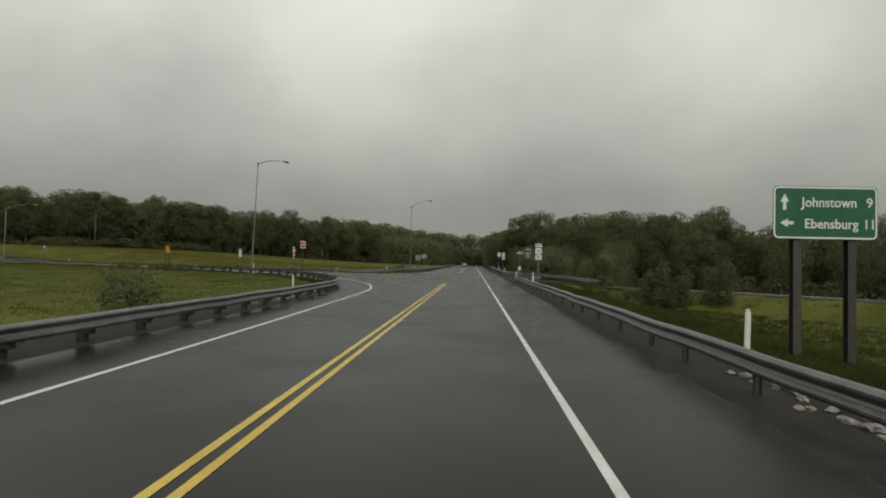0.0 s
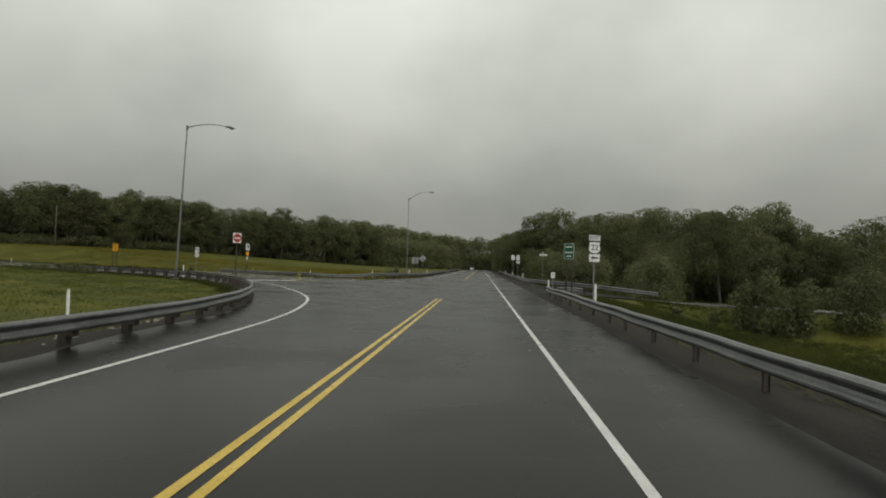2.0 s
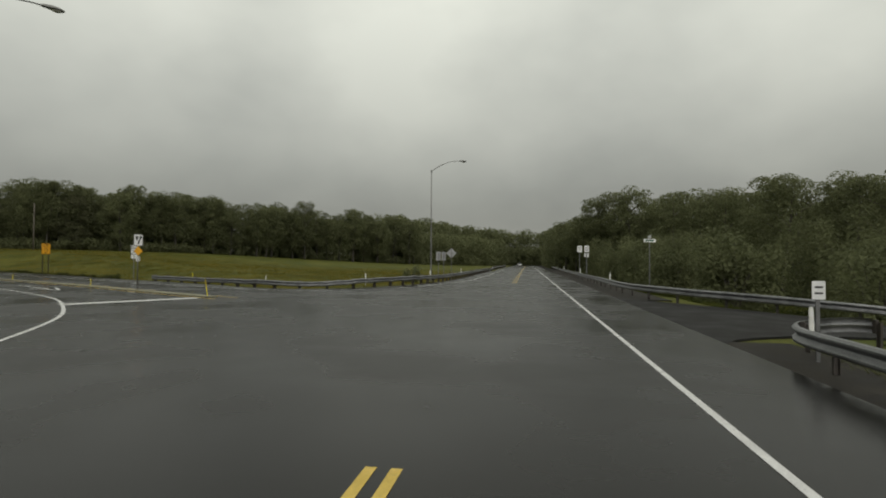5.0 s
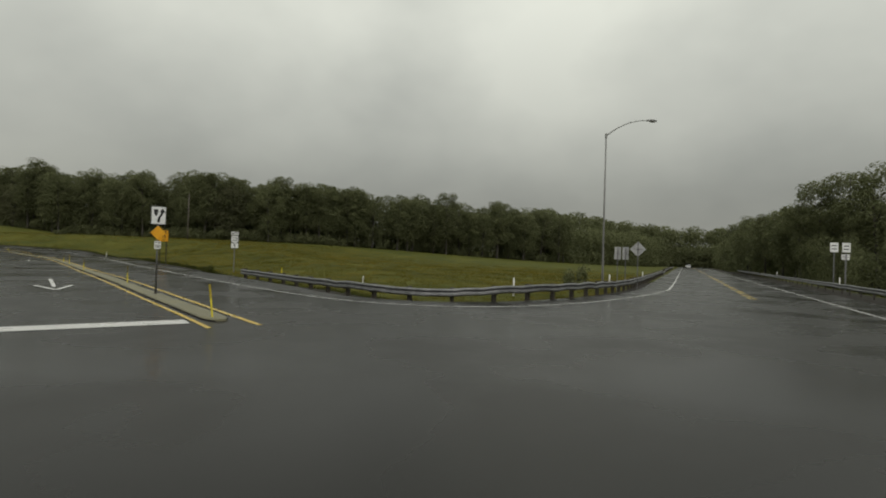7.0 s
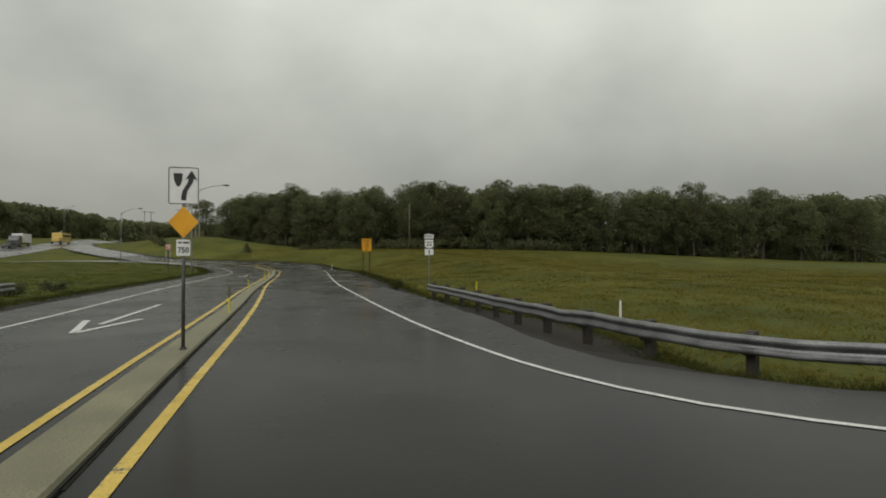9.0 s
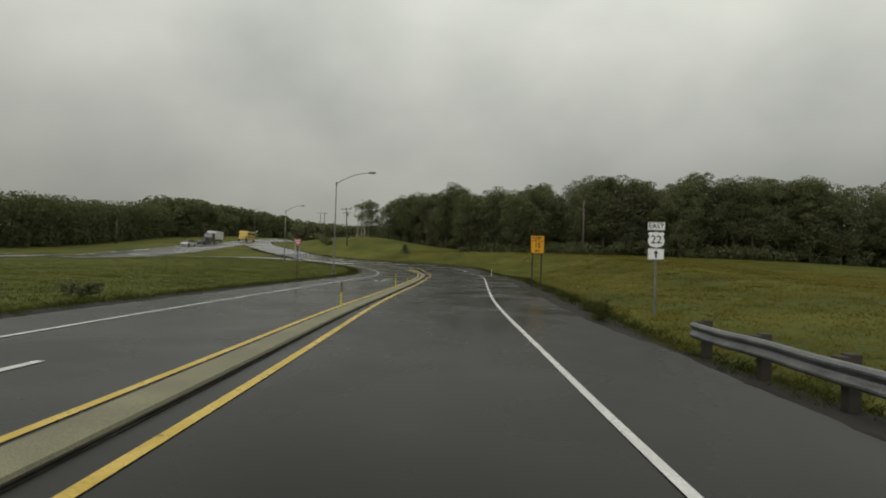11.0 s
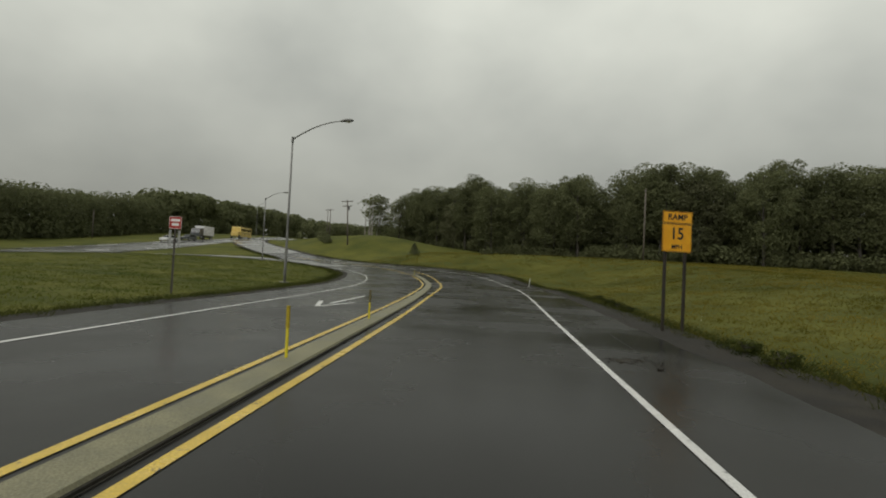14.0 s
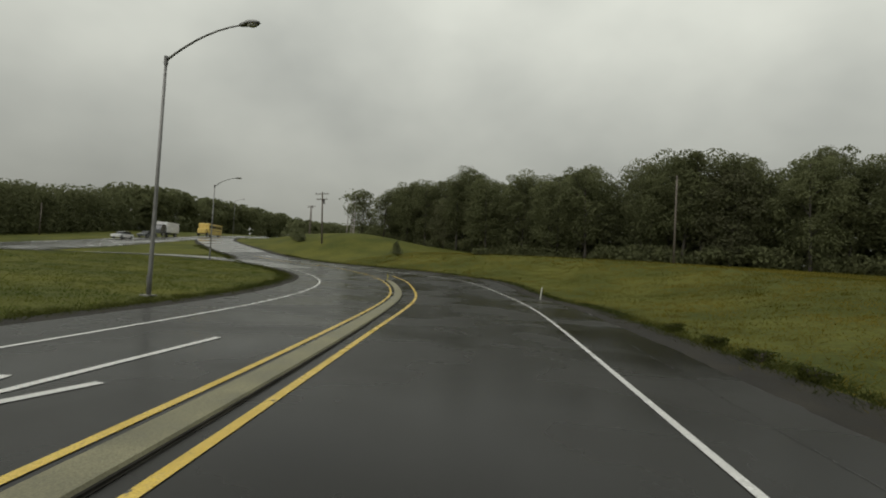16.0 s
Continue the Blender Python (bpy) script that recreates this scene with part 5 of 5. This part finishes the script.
edge = np.concatenate([(JR + (shifted(JR, -1.0) - JR) * (verge_width(JR[:, 0]) + 0.05)[:, None])[30:200], shifted(JL, 0.95)[10:220]])
p = np.repeat(edge, 26, 0) + g2.normal(size=(len(edge) * 26, 2)) * 0.36
keep = (side_of(JR, p) < -verge_width(p[:, 0]) + 0.3) | (side_of(JL, p) > 0.7)
tufts("edge_weeds", p[keep & (p[:, 0] < -7)], 0.05, 0.22, 9, "ragged dark green weeds along the asphalt's edge", 4, BANK_BLADE, 0.013)
p = np.stack([g2.uniform(7.0, 7.7, 1500), g2.uniform(-5, 58, 1500)], 1)
q = np.stack([g2.uniform(-7.4, -6.5, 1500), g2.uniform(-5, 40, 1500)], 1)
tufts("rail_weeds", np.concatenate([p, q]), 0.05, 0.26, 4, "sparse weeds under the guardrail", 5, LEAF_PALE, 0.025)
# white flower heads
p = np.stack([g2.uniform(-75, -48, 500), g2.uniform(96, 122, 500)], 1)
p = p[side_of(JR, p) < -2.0][:6]
c = np.concatenate([np.column_stack([p + g2.normal(size=p.shape) * 0.06, lie(p[:, 0], p[:, 1]) + g2.uniform(0.2, 0.4, len(p))]) for _ in range(5)])
tagged(new("wild_flowers", leaf_mesh("wild_flowers", c, 0.018, g2, SIGN_WHITE, 2.0)), "small white flower heads among the grass", "flowers", kind="stuff")


# ---- rubble and mud ----
def stone(x, y, s, seed, label, z=0.0, material=STONE):
    r2 = np.random.default_rng(seed)
    bm = bmesh.new()
    bmesh.ops.create_icosphere(bm, subdivisions=2, radius=1.0)
    for v in bm.verts:
        v.co *= 1 + 0.55 * noise.noise(v.co * 1.7 + Vector((seed, 0, 0)))
        v.co = Vector((v.co.x * s, v.co.y * s * 0.75, v.co.z * s * 0.5))
    ob = new("stone", mesh_of("stone", bm, material))
    ob.matrix_basis = pose(x, y, z + s * 0.3, 0, 0, float(r2.uniform(0, 360)))
    return tagged(ob, label, "stone", "loose stones")


heap = np.random.default_rng(61)
for k in range(26):
    x, y = ((6.75, 16.1), (6.68, 14.4), (6.8, 13.6))[k % 3]
    s = float(heap.uniform(0.035, 0.105))
    stone(x + float(heap.normal() * 0.16), y + float(heap.normal() * 0.32), s, 200 + k, "pale broken stone in the verge below the guardrail", -0.03)
for k in range(34):
    y = float(heap.uniform(28.5, 38.5))
    s = float(heap.uniform(0.04, 0.12))
    stone(-6.0 - 0.09 * max(0.0, y - 33) + float(heap.normal() * 0.16), y, s, 260 + k, "pale broken stone in weeds behind the guardrail", -0.05)
for k, (x, y, s) in enumerate(((-46.12, 93.02, 0.03), (-46.05, 92.92, 0.02), (-45.62, 92.47, 0.042), (-45.66, 92.56, 0.034), (-46.15, 92.38, 0.022), (-46.0, 92.7, 0.02), (-46.35, 92.05, 0.02), (-46.5, 93.05, 0.018))):
    stone(x, y, s, 230 + k, "small dark clod on the asphalt shoulder", 0.2, MUD)
bm = bmesh.new()
r2 = np.random.default_rng(3)
for k in range(420):
    a, d = r2.uniform(0, 2 * math.pi), abs(r2.normal()) * 0.5
    x, y, c = -46.45 + 0.34 * d * math.cos(a), 92.52 + 0.50 * d * math.sin(a), r2.uniform(0.006, 0.026) * (1.25 - 0.6 * min(d, 1.5))
    bmesh.ops.create_icosphere(bm, subdivisions=1, radius=1.0, matrix=Matrix.Translation((x, y, 0.199)) @ Matrix.Rotation(a * 3, 4, "Z") @ Matrix.Diagonal((c * 1.7, c, c * 0.3, 1)))
tagged(new("mud_patch", mesh_of("mud_patch", bm, MUD)), "washed-out patch of wet mud crumbs on the shoulder", "mud")


# ---- vehicles on the highway ----
def wheels(parent, places, r, w):
    for x, y in places:
        tyre = part("wheel", tube([(x, y - w / 2, r), (x, y + w / 2, r)], [r, r], 16), RUBBER, parent)
        part("rim", tube([(x, y - w / 2 - 0.01, r), (x, y + w / 2 + 0.01, r)], [r * 0.55, r * 0.55], 12), SIGN_BACK, tyre)


def car(x, y, turn, paint, label):
    c = thing("car", label, "car", on_land(x, y, 0.03), turn, "cars on the highway")
    prof = [(-2.2, 0.35), (-2.25, 0.75), (-1.5, 0.9), (-0.9, 0.95), (1.9, 0.98), (2.2, 0.8), (2.2, 0.35)]
    part("body", plate(prof, -0.88, 0.88), paint, c)
    part("cabin", plate([(-1.2, 0.95), (-0.5, 1.42), (1.1, 1.45), (1.75, 0.98)], -0.74, 0.74), GLASS_DARK, c, "dark glazed cabin")
    part("roof", block((1.5, 1.4, 0.05), (0.3, 0, 1.46), 0.02), paint, c)
    wheels(c, [(a, b) for a in (-1.4, 1.4) for b in (-0.8, 0.8)], 0.33, 0.22)


def box_truck(x, y, turn):
    c = thing("box_truck", "white box truck with dark cab on the highway", "truck", on_land(x, y, 0.03), turn)
    part("cargo_box", block((5.4, 2.4, 2.3), (0.3, 0, 2.15), 0.04), CAR_WHITE, c, "white cargo box")
    part("cab", plate([(-4.7, 0.6), (-4.7, 1.5), (-4.1, 2.6), (-2.6, 2.7), (-2.6, 0.6)], -1.1, 1.1), CAR_GREY, c, "dark cab")
    part("windscreen", plate([(-4.62, 1.62), (-4.16, 2.5), (-4.1, 2.5), (-4.55, 1.6)], -1.0, 1.0), GLASS_DARK, c)
    part("chassis", block((7.4, 1.0, 0.25), (-0.9, 0, 0.75), 0.02), RUBBER, c)
    wheels(c, [(a, b) for a in (-3.6, 1.7) for b in (-1.0, 1.0)], 0.5, 0.3)


def bus(x, y, turn):
    c = thing("bus", "yellow school bus on the highway", "bus", on_land(x, y, 0.03), turn)
    part("body", plate([(-3.6, 0.6), (-3.6, 2.9), (-3.3, 3.1), (4.2, 3.1), (4.5, 2.9), (4.5, 0.6)], -1.2, 1.2), BUS_YELLOW, c)
    part("bonnet", block((1.4, 1.9, 1.1), (-4.2, 0, 1.2), 0.1), BUS_YELLOW, c)
    for k in range(8):
        for s in (-1, 1):
            part("window", block((0.72, 0.02, 0.6), (-2.9 + 0.95 * k, s * 1.205, 2.35), 0.005), GLASS_DARK, c)
    for s in (-1, 1):
        part("stripe", block((8.0, 0.02, 0.1), (0.45, s * 1.205, 1.55)), SIGN_BLACK, c, "black rub rail")
    wheels(c, [(a, b) for a in (-4.0, 3.0) for b in (-1.0, 1.0)], 0.48, 0.3)


bus(-192.5, 92.2, 158)
box_truck(-189, 83.2, 155)
car(-171.5, 76.6, 152, CAR_WHITE, "white car on the distant highway")
car(-178.5, 80.2, 153, CAR_GREY, "dark car on the distant highway")
car(-1.9, 272, 90, CAR_WHITE, "white car far down the main road")
